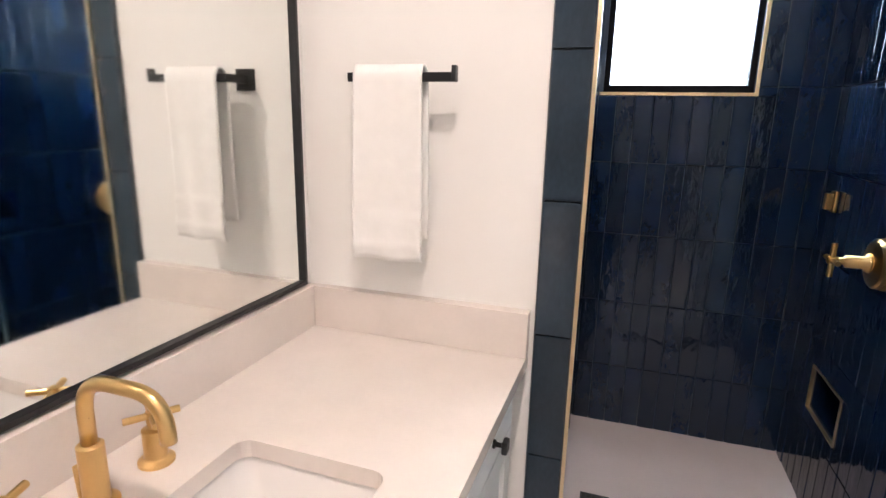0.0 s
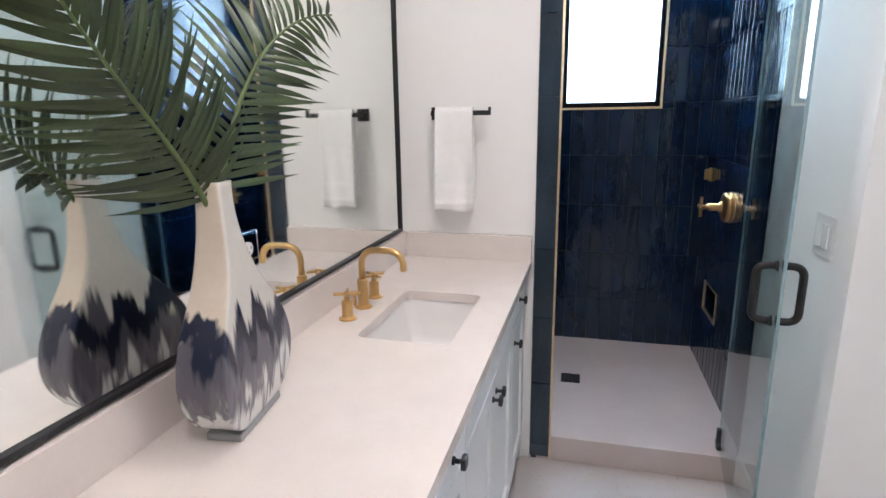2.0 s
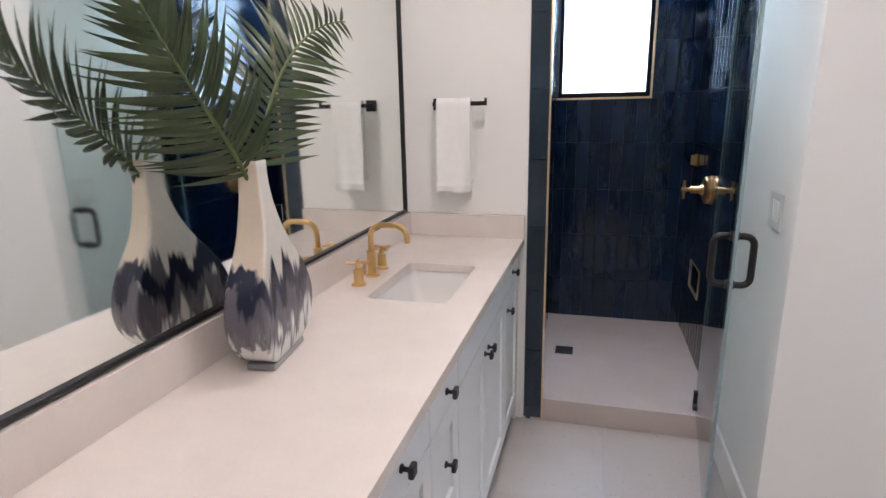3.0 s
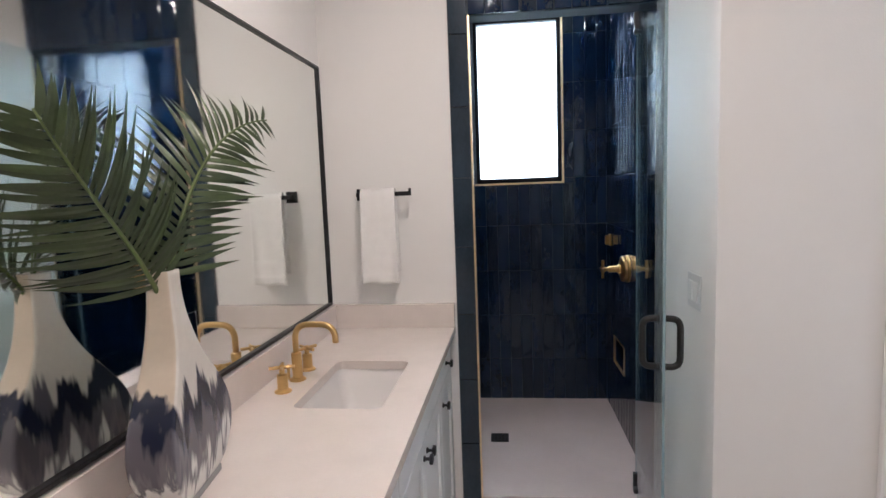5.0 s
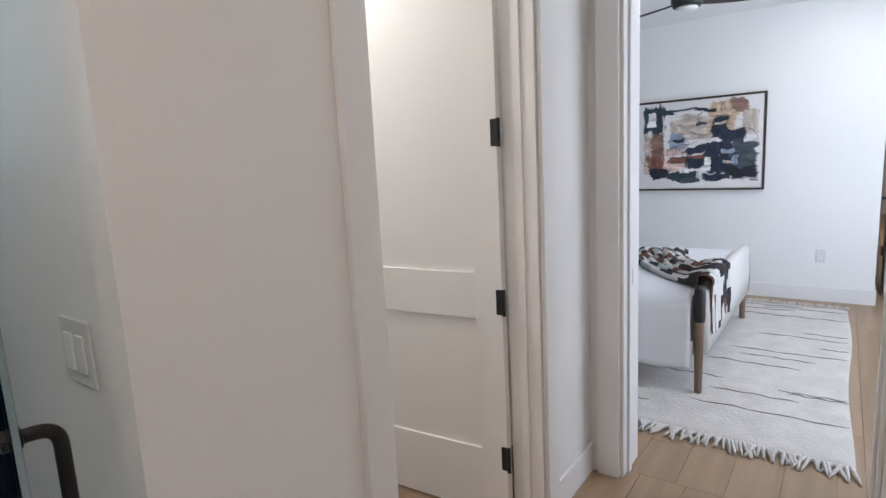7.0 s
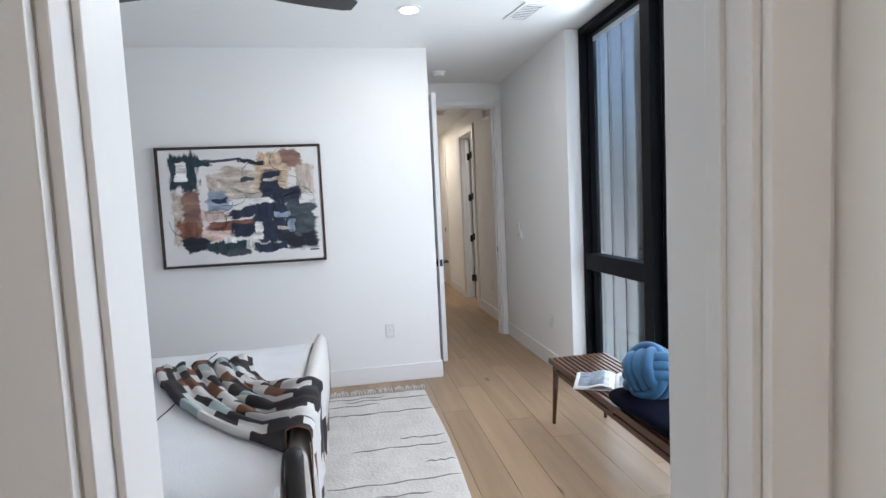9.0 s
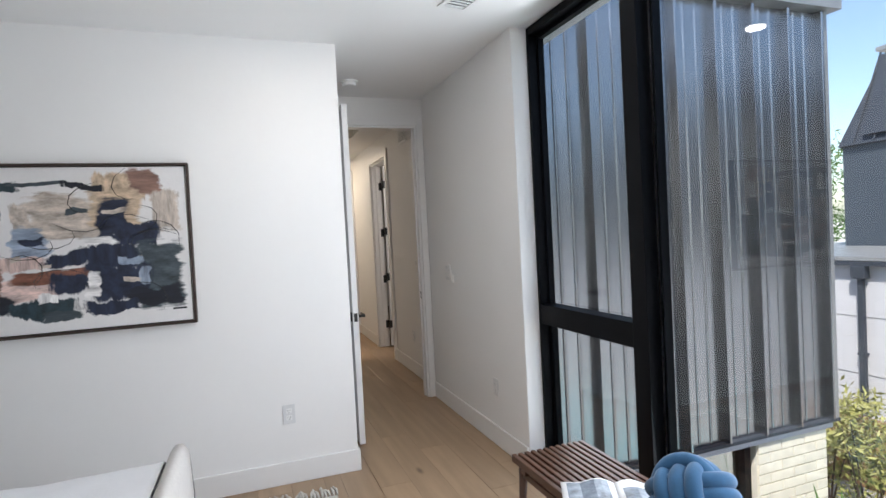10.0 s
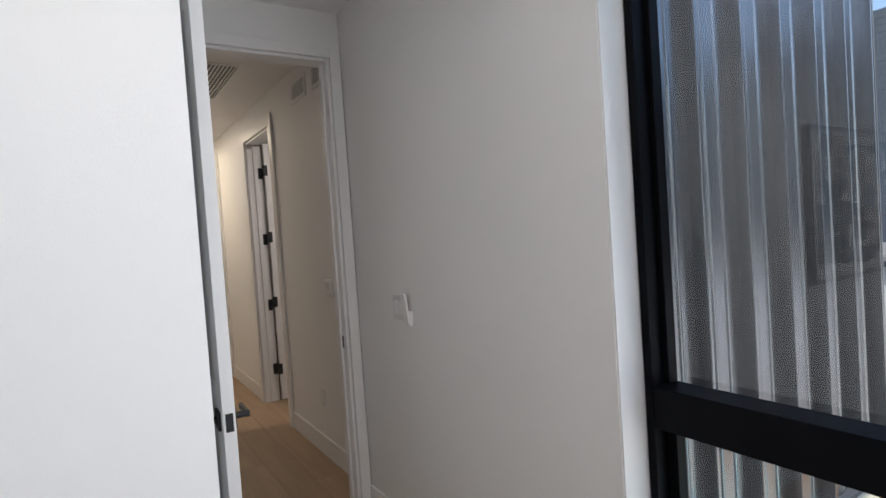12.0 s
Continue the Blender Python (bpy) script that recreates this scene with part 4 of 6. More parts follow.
tube(bm, [(-0.132, 0.0, -0.048), (-0.132, 0.0, 0.048)], 0.0075, 12)
lathe(bm, [(0.011, -0.118), (0.011, -0.143), (0.004, -0.146)], n=14, axis="x")
part("cross", bm, M_BRASS, valve, "brass cross handle")
spray = thing("spray_bracket", SH_RIGHT - 0.011, 2.205, 1.155, "small brass bracket on the shower wall", "bracket")
part("plate", box(bmesh.new(), -0.012, 0.0, -0.022, 0.022, -0.036, 0.036, bevel=0.003), M_BRASS, spray)
part("outlet", box(bmesh.new(), -0.035, -0.012, -0.014, 0.014, -0.028, 0.028, bevel=0.004), M_BRASS, spray)
part("niche_trim", boxes((SH_RIGHT - 0.013, SH_RIGHT - 0.001, NI_Y0 - 0.005, NI_Y1 + 0.005, NI_Z0 - 0.005, NI_Z0), (SH_RIGHT - 0.013, SH_RIGHT - 0.001, NI_Y0 - 0.005, NI_Y1 + 0.005, NI_Z1, NI_Z1 + 0.005), (SH_RIGHT - 0.013, SH_RIGHT - 0.001, NI_Y0 - 0.005, NI_Y0, NI_Z0, NI_Z1), (SH_RIGHT - 0.013, SH_RIGHT - 0.001, NI_Y1, NI_Y1 + 0.005, NI_Z0, NI_Z1)), M_TRIMBRASS, bpy.data.objects["wall_shower_right"], "thin brass rim of the foot niche")
part("niche_lining", boxes((SH_RIGHT + 0.080, SH_RIGHT + 0.088, NI_Y0 + 0.002, NI_Y1 - 0.002, NI_Z0 + 0.002, NI_Z1 - 0.002), (SH_RIGHT, SH_RIGHT + 0.080, NI_Y0 + 0.001, NI_Y0 + 0.008, NI_Z0 + 0.008, NI_Z1 - 0.008), (SH_RIGHT, SH_RIGHT + 0.080, NI_Y1 - 0.008, NI_Y1 - 0.001, NI_Z0 + 0.008, NI_Z1 - 0.008), (SH_RIGHT, SH_RIGHT + 0.080, NI_Y0 + 0.001, NI_Y1 - 0.001, NI_Z0 + 0.001, NI_Z0 + 0.008), (SH_RIGHT, SH_RIGHT + 0.080, NI_Y0 + 0.001, NI_Y1 - 0.001, NI_Z1 - 0.008, NI_Z1 - 0.001)), M_TILE, bpy.data.objects["wall_shower_right"], "navy tiled lining of the foot niche")
fdrain = thing("shower_drain", 0.476, 1.757, SH_FLOOR, "small square black grid drain in the floor", "drain")
part("plate", boxes((-0.05, 0.05, -0.05, 0.05, 0.0005, 0.004)), M_BLACK, fdrain)
for i in range(5):
    for j in range(4):
        part("grid_bar", boxes((-0.044 + i * 0.019, -0.034 + i * 0.019, -0.042 + j * 0.023, -0.028 + j * 0.023, 0.004, 0.0055)), M_BRONZE, fdrain)
structure("trim_shower_edge", boxes((JAMB_X1 - 0.004, JAMB_X1 + 0.004, TOWEL_Y - 0.014, TOWEL_Y - 0.002, 0.001, 2.21), (SWITCH_X + 0.001, SWITCH_X + 0.012, 1.131, 1.141, 0.1, 2.2)), M_TRIMBRASS, "slim brass tile edge trim round the shower", "trim")

gdoor = thing("shower_door", 1.094, 1.190, 0.122, "clear frameless glass shower door standing open", "shower door", turn=math.degrees(math.atan2(0.45 - 1.19, 1.0 - 1.094)))
GL = 0.746
part("glass_panel", box(bmesh.new(), 0.0, GL, -0.005, 0.005, 0.0, 2.065, bevel=0.001), M_SHGLASS, gdoor)
M_GLASSEDGE = material("polished_glass_edge", (0.26, 0.35, 0.38), 0.15, var=0.1, scale=6)
for x in (-0.0012, GL + 0.0002):
    part("polished_edge", boxes((x, x + 0.001, -0.004, 0.004, 0.001, 2.064)), M_GLASSEDGE, gdoor, "polished aqua glass edge")
for z in (0.03, 2.03):
    bm = bmesh.new()
    box(bm, -0.022, 0.045, -0.014, 0.014, z - 0.03, z - 0.012, bevel=0.002)
    box(bm, -0.012, 0.012, -0.014, 0.014, z - 0.042, z + 0.045, bevel=0.002)
    part("pivot", bm, M_BLACK, gdoor, "matt black pivot clamp")
for sd in (-1, 1):
    x, z0, z1 = GL - 0.055, 0.80, 0.955
    h = part("handle", tube(bmesh.new(), arc([(x, sd * 0.006, z0), (x, sd * 0.056, z0), (x, sd * 0.056, z1), (x, sd * 0.006, z1)], 0.03, 6), 0.0105, 14), M_BRONZE, gdoor, "dark bronze pull handle", smooth=True)
    for z in (z0, z1):
        part("washer", lathe(bmesh.new(), [(0.015, sd * 0.0055), (0.015, sd * 0.012), (0.011, sd * 0.013)], (x, 0, z), 16, "y"), M_BRONZE, h)

# ---- bedroom window ----
WL, WR = 6.255, 3.46
win2 = thing("window_2", 0, -1.79, 0, "tall black-framed bedroom window with a transom", "window", kind="structure")
FT = 2.655


def bars(name, *rows):
    return part(name, boxes(*rows, bevel=0.003), M_WINFRAME, win2)


bars("window_frame", (6.238, WL + 0.008, -0.05, 0.055, 0.03, FT), (5.305, 5.408, -0.05, 0.055, 0.03, FT), (5.408, 6.238, -0.05, 0.055, FT - 0.045, FT), (5.408, 6.238, -0.05, 0.055, 0.03, 0.085))
bars("transom", (5.408, 6.238, -0.045, 0.052, 0.884, 1.002))
bars("sash", (6.222, 6.2375, -0.04, 0.0, 1.003, FT - 0.046), (5.4085, 5.424, -0.04, 0.0, 1.003, FT - 0.046), (5.424, 6.222, -0.04, 0.0, FT - 0.066, FT - 0.046))
bars("sash", (6.208, 6.2375, -0.04, 0.0, 0.086, 0.883), (5.4085, 5.438, -0.04, 0.0, 0.086, 0.883), (5.438, 6.208, -0.04, 0.0, 0.086, 0.12))
bars("window_frame", (5.268, 5.284, -0.05, -0.005, 0.03, FT), (WR, WR + 0.06, -0.05, 0.055, 0.03, FT), (WR + 0.06, 5.305, 0.0, 0.055, FT - 0.05, FT), (WR + 0.06, 5.305, 0.0, 0.055, 0.03, 0.09))
# silver strip beside the mullion stands in for the cladding mirrored in the glass
M_REFLECTION = material("silver_cladding_reflection", (0.62, 0.63, 0.65), 0.3, 1.0, var=0.05, scale=8)
part("reflection_strip", boxes((5.2845, 5.3045, -0.045, -0.015, 0.09, FT - 0.05)), M_REFLECTION, win2, "silver strip for the cladding's reflection in the glass")
for r in ((5.420, 6.226, 1.0, FT - 0.06), (5.430, 6.215, 0.11, 0.886), (WR + 0.05, 5.270, 0.08, FT - 0.04)):
    p = part("pane", boxes((r[0], r[1], -0.030, -0.024, r[2], r[3])), M_GLASS, win2, "clear pane")
    p.visible_shadow = False
structure("window_sill", boxes((WR, WL + 0.012, -1.91, -1.64, -0.2, 0.028)), M_TRIM, "white low sill under the tall window", "sill")
structure("window_reveal", boxes((6.2635, 6.2695, -1.734, -1.632, 0.03, 2.655)), M_TRIM, "white painted window reveal", "trim")

# ---- painting ----


def painting_material():
    """An abstract in loose patches: each patch an ellipse with a ragged, brushed edge."""
    m = material("abstract_paint", (0.74, 0.72, 0.71), 0.6, var=0.06, scale=4, bump=0.15, bump_scale=40)
    t = m.node_tree
    b = t.nodes["Principled BSDF"]
    col = b.inputs["Base Color"].links[0].from_socket
    tc = t.nodes.new("ShaderNodeTexCoord")

    def noise_vec(scale, amount, seed):
        mp, nz, sub, mul = t.nodes.new("ShaderNodeMapping"), t.nodes.new("ShaderNodeTexNoise"), t.nodes.new("ShaderNodeVectorMath"), t.nodes.new("ShaderNodeVectorMath")
        mp.inputs["Location"].default_value = (seed, seed * 1.7, seed * 0.6)
        t.links.new(tc.outputs["Object"], mp.inputs["Vector"])
        t.links.new(mp.outputs[0], nz.inputs["Vector"])
        nz.inputs["Scale"].default_value, nz.inputs["Detail"].default_value, nz.inputs["Roughness"].default_value = scale, 5, 0.5
        sub.operation, mul.operation = "SUBTRACT", "SCALE"
        sub.inputs[1].default_value = (0.5, 0.5, 0.5)
        mul.inputs["Scale"].default_value = amount
        t.links.new(nz.outputs["Color"], sub.inputs[0])
        t.links.new(sub.outputs[0], mul.inputs[0])
        add = t.nodes.new("ShaderNodeVectorMath")
        t.links.new(tc.outputs["Object"], add.inputs[0])
        t.links.new(mul.outputs[0], add.inputs[1])
        return add.outputs[0]

    warps = [noise_vec(5.5, 0.12, 2.0), noise_vec(9.0, 0.09, 7.0), noise_vec(4.0, 0.14, 13.0)]
    brush = []
    for k, (sy, sz) in enumerate(((4.0, 22.0), (24.0, 5.0), (9.0, 26.0), (18.0, 18.0))):
        # dry-brush streaks that break up each patch
        mp, nz, ms = t.nodes.new("ShaderNodeMapping"), t.nodes.new("ShaderNodeTexNoise"), t.nodes.new("ShaderNodeMath")
        mp.inputs["Scale"].default_value, mp.inputs["Location"].default_value = (1, sy, sz), (k, 3.0 * k, 5.0 * k)
        nz.inputs["Scale"].default_value, nz.inputs["Detail"].default_value, nz.inputs["Roughness"].default_value = 1.0, 5, 0.62
        ms.operation, ms.inputs[1].default_value = "SUBTRACT", 0.47
        t.links.new(tc.outputs["Object"], mp.inputs["Vector"])
        t.links.new(mp.outputs[0], nz.inputs["Vector"])
        t.links.new(nz.outputs["Fac"], ms.inputs[0])
        brush.append(ms.outputs[0])
    tones = {"teal": (0.018, 0.035, 0.045), "white": (0.72, 0.70, 0.69), "greige": (0.42, 0.36, 0.31), "tan": (0.45, 0.34, 0.24), "navy": (0.014, 0.020, 0.042), "black": (0.010, 0.012, 0.02),
             "slate": (0.045, 0.06, 0.07), "mauve": (0.20, 0.115, 0.09), "rust": (0.17, 0.07, 0.045), "blue": (0.24, 0.29, 0.37), "pink": (0.56, 0.42, 0.38)}
    patches = [(.50, .31, .14, .12, "greige"), (.73, .14, .11, .08, "tan"), (.80, .11, .06, .07, "mauve"), (.89, .31, .045, .11, "greige"), (.69, .27, .09, .10, "tan"), (.33, .36, .03, .09, "greige"), (.35, .45, .06, .07, "blue"),
               (.31, .57, .09, .05, "pink"), (.34, .72, .11, .06, "pink"), (.105, .57, .03, .20, "greige"), (.19, .55, .05, .20, "mauve"), (.17, .68, .06, .08, "rust"), (.43, .67, .13, .045, "rust")]
    patches2 = [(.165, .20, .075, .14, "teal"), (.135, .20, .03, .07, "white"), (.27, .13, .05, .03, "teal"), (.68, .32, .055, .11, "navy"), (.755, .43, .08, .065, "navy"), (.62, .47, .06, .035, "white"), (.67, .56, .10, .08, "navy"), (.85, .67, .08, .18, "slate"),
                (.70, .72, .10, .10, "navy"), (.83, .81, .10, .055, "black"), (.50, .56, .09, .045, "navy"), (.36, .53, .06, .018, "blue"), (.50, .71, .07, .06, "navy"), (.60, .73, .025, .07, "white"), (.79, .68, .02, .05, "blue"), (.21, .81, .07, .05, "black"), (.40, .83, .13, .04, "teal"), (.46, .89, .06, .025, "slate"), (.66, .86, .09, .03, "navy"), (.40, .115, .10, .012, "slate"), (.57, .12, .08, .014, "black")]
    rp = random.Random(57)
    extra = [(rp.uniform(.28, .75), rp.uniform(.18, .80), rp.uniform(.015, .05), rp.uniform(.008, .025), rp.choice(("white", "navy", "pink", "greige", "blue", "white", "slate"))) for _ in range(9)]
    for k, (u, v, ru, rv, tone) in enumerate(patches + patches2 + extra):
        off, scl, mr, mx = (t.nodes.new(n) for n in ("ShaderNodeVectorMath", "ShaderNodeVectorMath", "ShaderNodeMapRange", "ShaderNodeMix"))
        off.operation, scl.operation = "SUBTRACT", "MULTIPLY"
        off.inputs[1].default_value = (0, PW * (0.5 - u), PH * (0.5 - v))
        scl.inputs[1].default_value = (0, 1 / (PW * ru * 1.10), 1 / (PH * rv * 1.05))
        t.links.new(warps[k % 3], off.inputs[0])
        t.links.new(off.outputs[0], scl.inputs[0])
        # a squarish, brushed patch rather than a round one
        ab, sp, mxm = t.nodes.new("ShaderNodeVectorMath"), t.nodes.new("ShaderNodeSeparateXYZ"), t.nodes.new("ShaderNodeMath")
        ab.operation, mxm.operation = "ABSOLUTE", "SMOOTH_MAX"
        mxm.inputs[2].default_value = 0.6
        t.links.new(scl.outputs[0], ab.inputs[0])
        t.links.new(ab.outputs[0], sp.inputs[0])
        t.links.new(sp.outputs["Y"], mxm.inputs[0])
        t.links.new(sp.outputs["Z"], mxm.inputs[1])
        mr.inputs["From Min"].default_value, mr.inputs["From Max"].default_value = 1.15, 0.95
        dry = t.nodes.new("ShaderNodeMath")
        dry.operation, dry.inputs[1].default_value = "MULTIPLY_ADD", 1.25
        t.links.new(brush[k % 4], dry.inputs[0])
        t.links.new(mxm.outputs[0], dry.inputs[2])
        t.links.new(dry.outputs[0], mr.inputs["Value"])
        mx.data_type = "RGBA"
        hs, val = t.nodes.new("ShaderNodeHueSaturation"), t.nodes.new("ShaderNodeMath")
        val.operation, val.inputs[1].default_value, val.inputs[2].default_value = "MULTIPLY_ADD", 3.2, 1.05
        hs.inputs["Color"].default_value = (*tones[tone], 1)
        t.links.new(brush[(k + 2) % 4], val.inputs[0])
        t.links.new(val.outputs[0], hs.inputs["Value"])
        t.links.new(hs.outputs["Color"], mx.inputs["B"])
        t.links.new(mr.outputs[0], mx.inputs["Factor"])
        t.links.new(col, mx.inputs["A"])
        col = mx.outputs["Result"]
    t.links.new(col, b.inputs["Base Color"])
    return m


PW, PH = 1.19, 0.897
pic = thing("painting", PIC_X - 0.001, 0.787, 1.480, "abstract painting in a thin dark brown frame", "painting")
M_PICFRAME = material("dark_walnut_frame", (0.045, 0.028, 0.022), 0.45, var=0.25, scale=20, stretch=(1, 1, 4))
part("frame", boxes((-0.045, 0, -PW / 2, PW / 2, -PH / 2, -PH / 2 + 0.014), (-0.045, 0, -PW / 2, PW / 2, PH / 2 - 0.014, PH / 2), (-0.045, 0, -PW / 2, -PW / 2 + 0.014, -PH / 2 + 0.014, PH / 2 - 0.014), (-0.045, 0, PW / 2 - 0.014, PW / 2, -PH / 2 + 0.014, PH / 2 - 0.014), bevel=0.001), M_PICFRAME, pic)
part("canvas", boxes((-0.036, -0.004, -PW / 2 + 0.020, PW / 2 - 0.020, -PH / 2 + 0.020, PH / 2 - 0.020), bevel=0.002), painting_material(), pic, "canvas with navy, rust and cream patches")
rs = random.Random(12)
for k in range(14):
    # loose dark brush lines over the patches
    y, z = rs.uniform(-0.40, 0.40), rs.uniform(-0.22, 0.26)
    a = rs.uniform(0, 6.28)
    pts = [(-0.0372, y + 0.05 * s * math.cos(a + 0.35 * s), z + 0.035 * s * math.sin(a + 0.35 * s)) for s in range(6)]
    part("brush_line", tube(bmesh.new(), pts, [0.001, 0.0025, 0.0018, 0.003, 0.0022, 0.0008], 6, flat=0.6), M_BLACK, pic)
part("signature", boxes((-0.0372, -0.0365, -PW / 2 + 0.05, -PW / 2 + 0.12, -PH / 2 + 0.085, -PH / 2 + 0.095)), M_BLACK, pic)

# ---- rug ----
M_RUG = material("ivory_wool", (0.61, 0.575, 0.535), 0.95, var=0.12, scale=7, bump=0.8, bump_scale=55)
M_RUGLINE = material("charcoal_yarn", (0.26, 0.24, 0.225), 0.95, var=0.3, scale=30, bump=0.5, bump_scale=90)
RX0, RX1, RY0, RY1 = 3.61, 6.47, -0.505, 2.0


def rug_mesh():
    bm = bmesh.new()
    nx, ny = 90, 80
    rows = []
    for i in range(nx + 1):
        x = RX0 + (RX1 - RX0) * i / nx
        row = []
        for j in range(ny + 1):
            y = RY0 + (RY1 - RY0) * j / ny + (0.012 * math.sin(x * 3.1) if j < 3 else 0)
            edge = min(i, nx - i, j, ny - j)
            z = 0.002 if edge == 0 else 0.014 + 0.006 * noise.noise((x * 5, y * 9, 0)) + 0.003 * noise.noise((x * 22, y * 22, 3))
            row.append(bm.verts.new((x, y, z)))
        rows.append(row)
    for a, b in zip(rows, rows[1:]):
        for j in range(ny):
            bm.faces.new((a[j], b[j], b[j + 1], a[j + 1]))
    return bm


rug = thing("area_rug", 0, 0, 0, "ivory shaggy wool rug with charcoal lines, fringed", "rug")
part("rug_body", rug_mesh(), M_RUG, rug, smooth=True)
rl = random.Random(8)
for k in range(26):
    x, y, ln = rl.uniform(RX0 + 0.1, RX1 - 0.1), rl.uniform(RY0 + 0.01, 1.0), rl.uniform(0.12, 0.75)
    y = max(RY0 + 0.01, y - (0.5 if k % 2 else 0))
    bm = bmesh.new()
    tube(bm, [(x + 0.008 * math.sin(s * 1.9 + k), y + ln * s / 10, 0.0165 + 0.006 * noise.noise((x * 5, (y + ln * s / 10) * 9, 0))) for s in range(11)], [0.001] + [0.0028, 0.0034, 0.0022, 0.003, 0.0034, 0.0018, 0.003, 0.0034, 0.0024] + [0.001], 6)
    part("stripe", bm, M_RUGLINE, rug)


def fringe(x, way, count):
    bm = bmesh.new()
    r = random.Random(int(x * 100))
    for k in range(count):
        y = RY0 + (RY1 - RY0) * (k + 0.5) / count
        ln, dy = r.uniform(0.09, 0.14), r.uniform(-0.05, 0.05)
        tube(bm, [(x, y, 0.010), (x + way * ln * 0.35, y + dy * 0.2, 0.020), (x + way * ln * 0.7, y + dy * 0.7, 0.010), (x + way * ln, y + dy, 0.007)], [0.006, 0.009, 0.008, 0.004], 5)
    return tagged(part("fringe", bm, M_RUG, rug, smooth=True), kind="stuff")


fringe(RX0 + 0.01, -1, 150)
fringe(RX1 - 0.01, 1, 120)

# ---- bed ----
M_LINEN = material("white_linen", (0.80, 0.80, 0.82), 0.9, var=0.03, scale=5, bump=0.15, bump_scale=120)
M_UPHOL = material("oatmeal_upholstery", (0.64, 0.61, 0.58), 0.9, var=0.06, scale=60, bump=0.2, bump_scale=400)
M_POST = material("weathered_wood_post", (0.20, 0.14, 0.095), 0.55, var=0.3, scale=12, stretch=(3, 3, 0.4))
M_LEATHER = material("black_leather_sleeve", (0.02, 0.019, 0.02), 0.45, var=0.2, scale=30)
M_PIPING = material("charcoal_piping", (0.05, 0.05, 0.055), 0.8, var=0.2, scale=30)
BX0, BX1, BY0, BY1 = 4.115, 5.84, 0.225, 2.30
bed = thing("bed", 0, 0, 0, "bed with white bedding and an upholstered footboard", "bed")
for x in (BX0, BX1):
    for y in (BY0, BY1):
        post = part("post", lathe(bmesh.new(), [(0.018, 0.015), (0.021, 0.02), (0.027, 0.44), (0.027, 0.45)], (x, y, 0), 18), M_POST, bed, "turned wooden post", smooth=True)
        w, top_ = (0.031, 0.0) if x == BX0 else (0.026, -0.06)
        part("sleeve", lathe(bmesh.new(), [(w - 0.001, 0.448), (w, 0.47), (w, 0.635 + top_), (w - 0.005, 0.655 + top_), (0.012, 0.662 + top_)], (x, y, 0), 18), M_LEATHER, post, "black leather sleeve", smooth=True)


def board(y, top, thick, lean, past=0.0):
    """An upholstered panel with a softly arched top."""
    bm = bmesh.new()
    n, rows = 16, []
    for i in range(n + 1):
        s = i / n
        x = BX0 + 0.03 + (BX1 - BX0 - 0.06 + past) * s
        zt = top - 0.02 * (2 * s - 1) ** 2
        prof = [(-thick / 2, 0.24), (-thick * 0.62, 0.42), (-thick * 0.5, zt - 0.03), (-thick * 0.2, zt), (thick * 0.2, zt), (thick * 0.5, zt - 0.03), (thick * 0.62, 0.42), (thick / 2, 0.24)]
        rows.append([bm.verts.new((x, y + a + lean * (z - 0.24), z)) for a, z in prof])
    for a, b in zip(rows, rows[1:]):
        for k in range(len(a)):
            bm.faces.new((a[k], a[(k + 1) % len(a)], b[(k + 1) % len(a)], b[k]))
    bm.faces.new(rows[0])
    bm.faces.new(rows[-1])
    bmesh.ops.recalc_face_normals(bm, faces=bm.faces[:])
    return bm


fb = part("footboard", board(BY0, 0.655, 0.072, 0.0, 0.06), M_UPHOL, bed, "pale upholstered footboard with an arched end", smooth=True)
part("piping", tube(bmesh.new(), [(BX1 + 0.031, BY0 + a * 0.072, z) for a, z in ((-0.5, 0.25), (-0.6, 0.42), (-0.46, 0.59), (-0.2, 0.628), (0.2, 0.628), (0.46, 0.59), (0.6, 0.42), (0.5, 0.25))], 0.004, 8), M_PIPING, fb, "thin dark edge piping")
part("headboard", board(BY1, 1.10, 0.07, 0.0), M_UPHOL, bed, smooth=True)
part("side_rail", boxes((BX0 - 0.02, BX0 + 0.02, BY0 + 0.03, BY1 - 0.03, 0.24, 0.33), bevel=0.006), M_UPHOL, bed)
part("side_rail", boxes((BX1 - 0.02, BX1 + 0.02, BY0 + 0.03, BY1 - 0.03, 0.24, 0.33), bevel=0.006), M_UPHOL, bed)
part("mattress", boxes((BX0 + 0.03, BX1 - 0.03, BY0 + 0.04, BY1 - 0.05, 0.30, 0.56), bevel=0.04), M_LINEN, bed)


def duvet_z(x, y):
    return 0.615 + 0.022 * noise.noise((x * 2.3, y * 2.3, 5)) + 0.010 * noise.noise((x * 7, y * 7, 9)) + 0.035 * max(0, (y - 1.2)) * 0.5


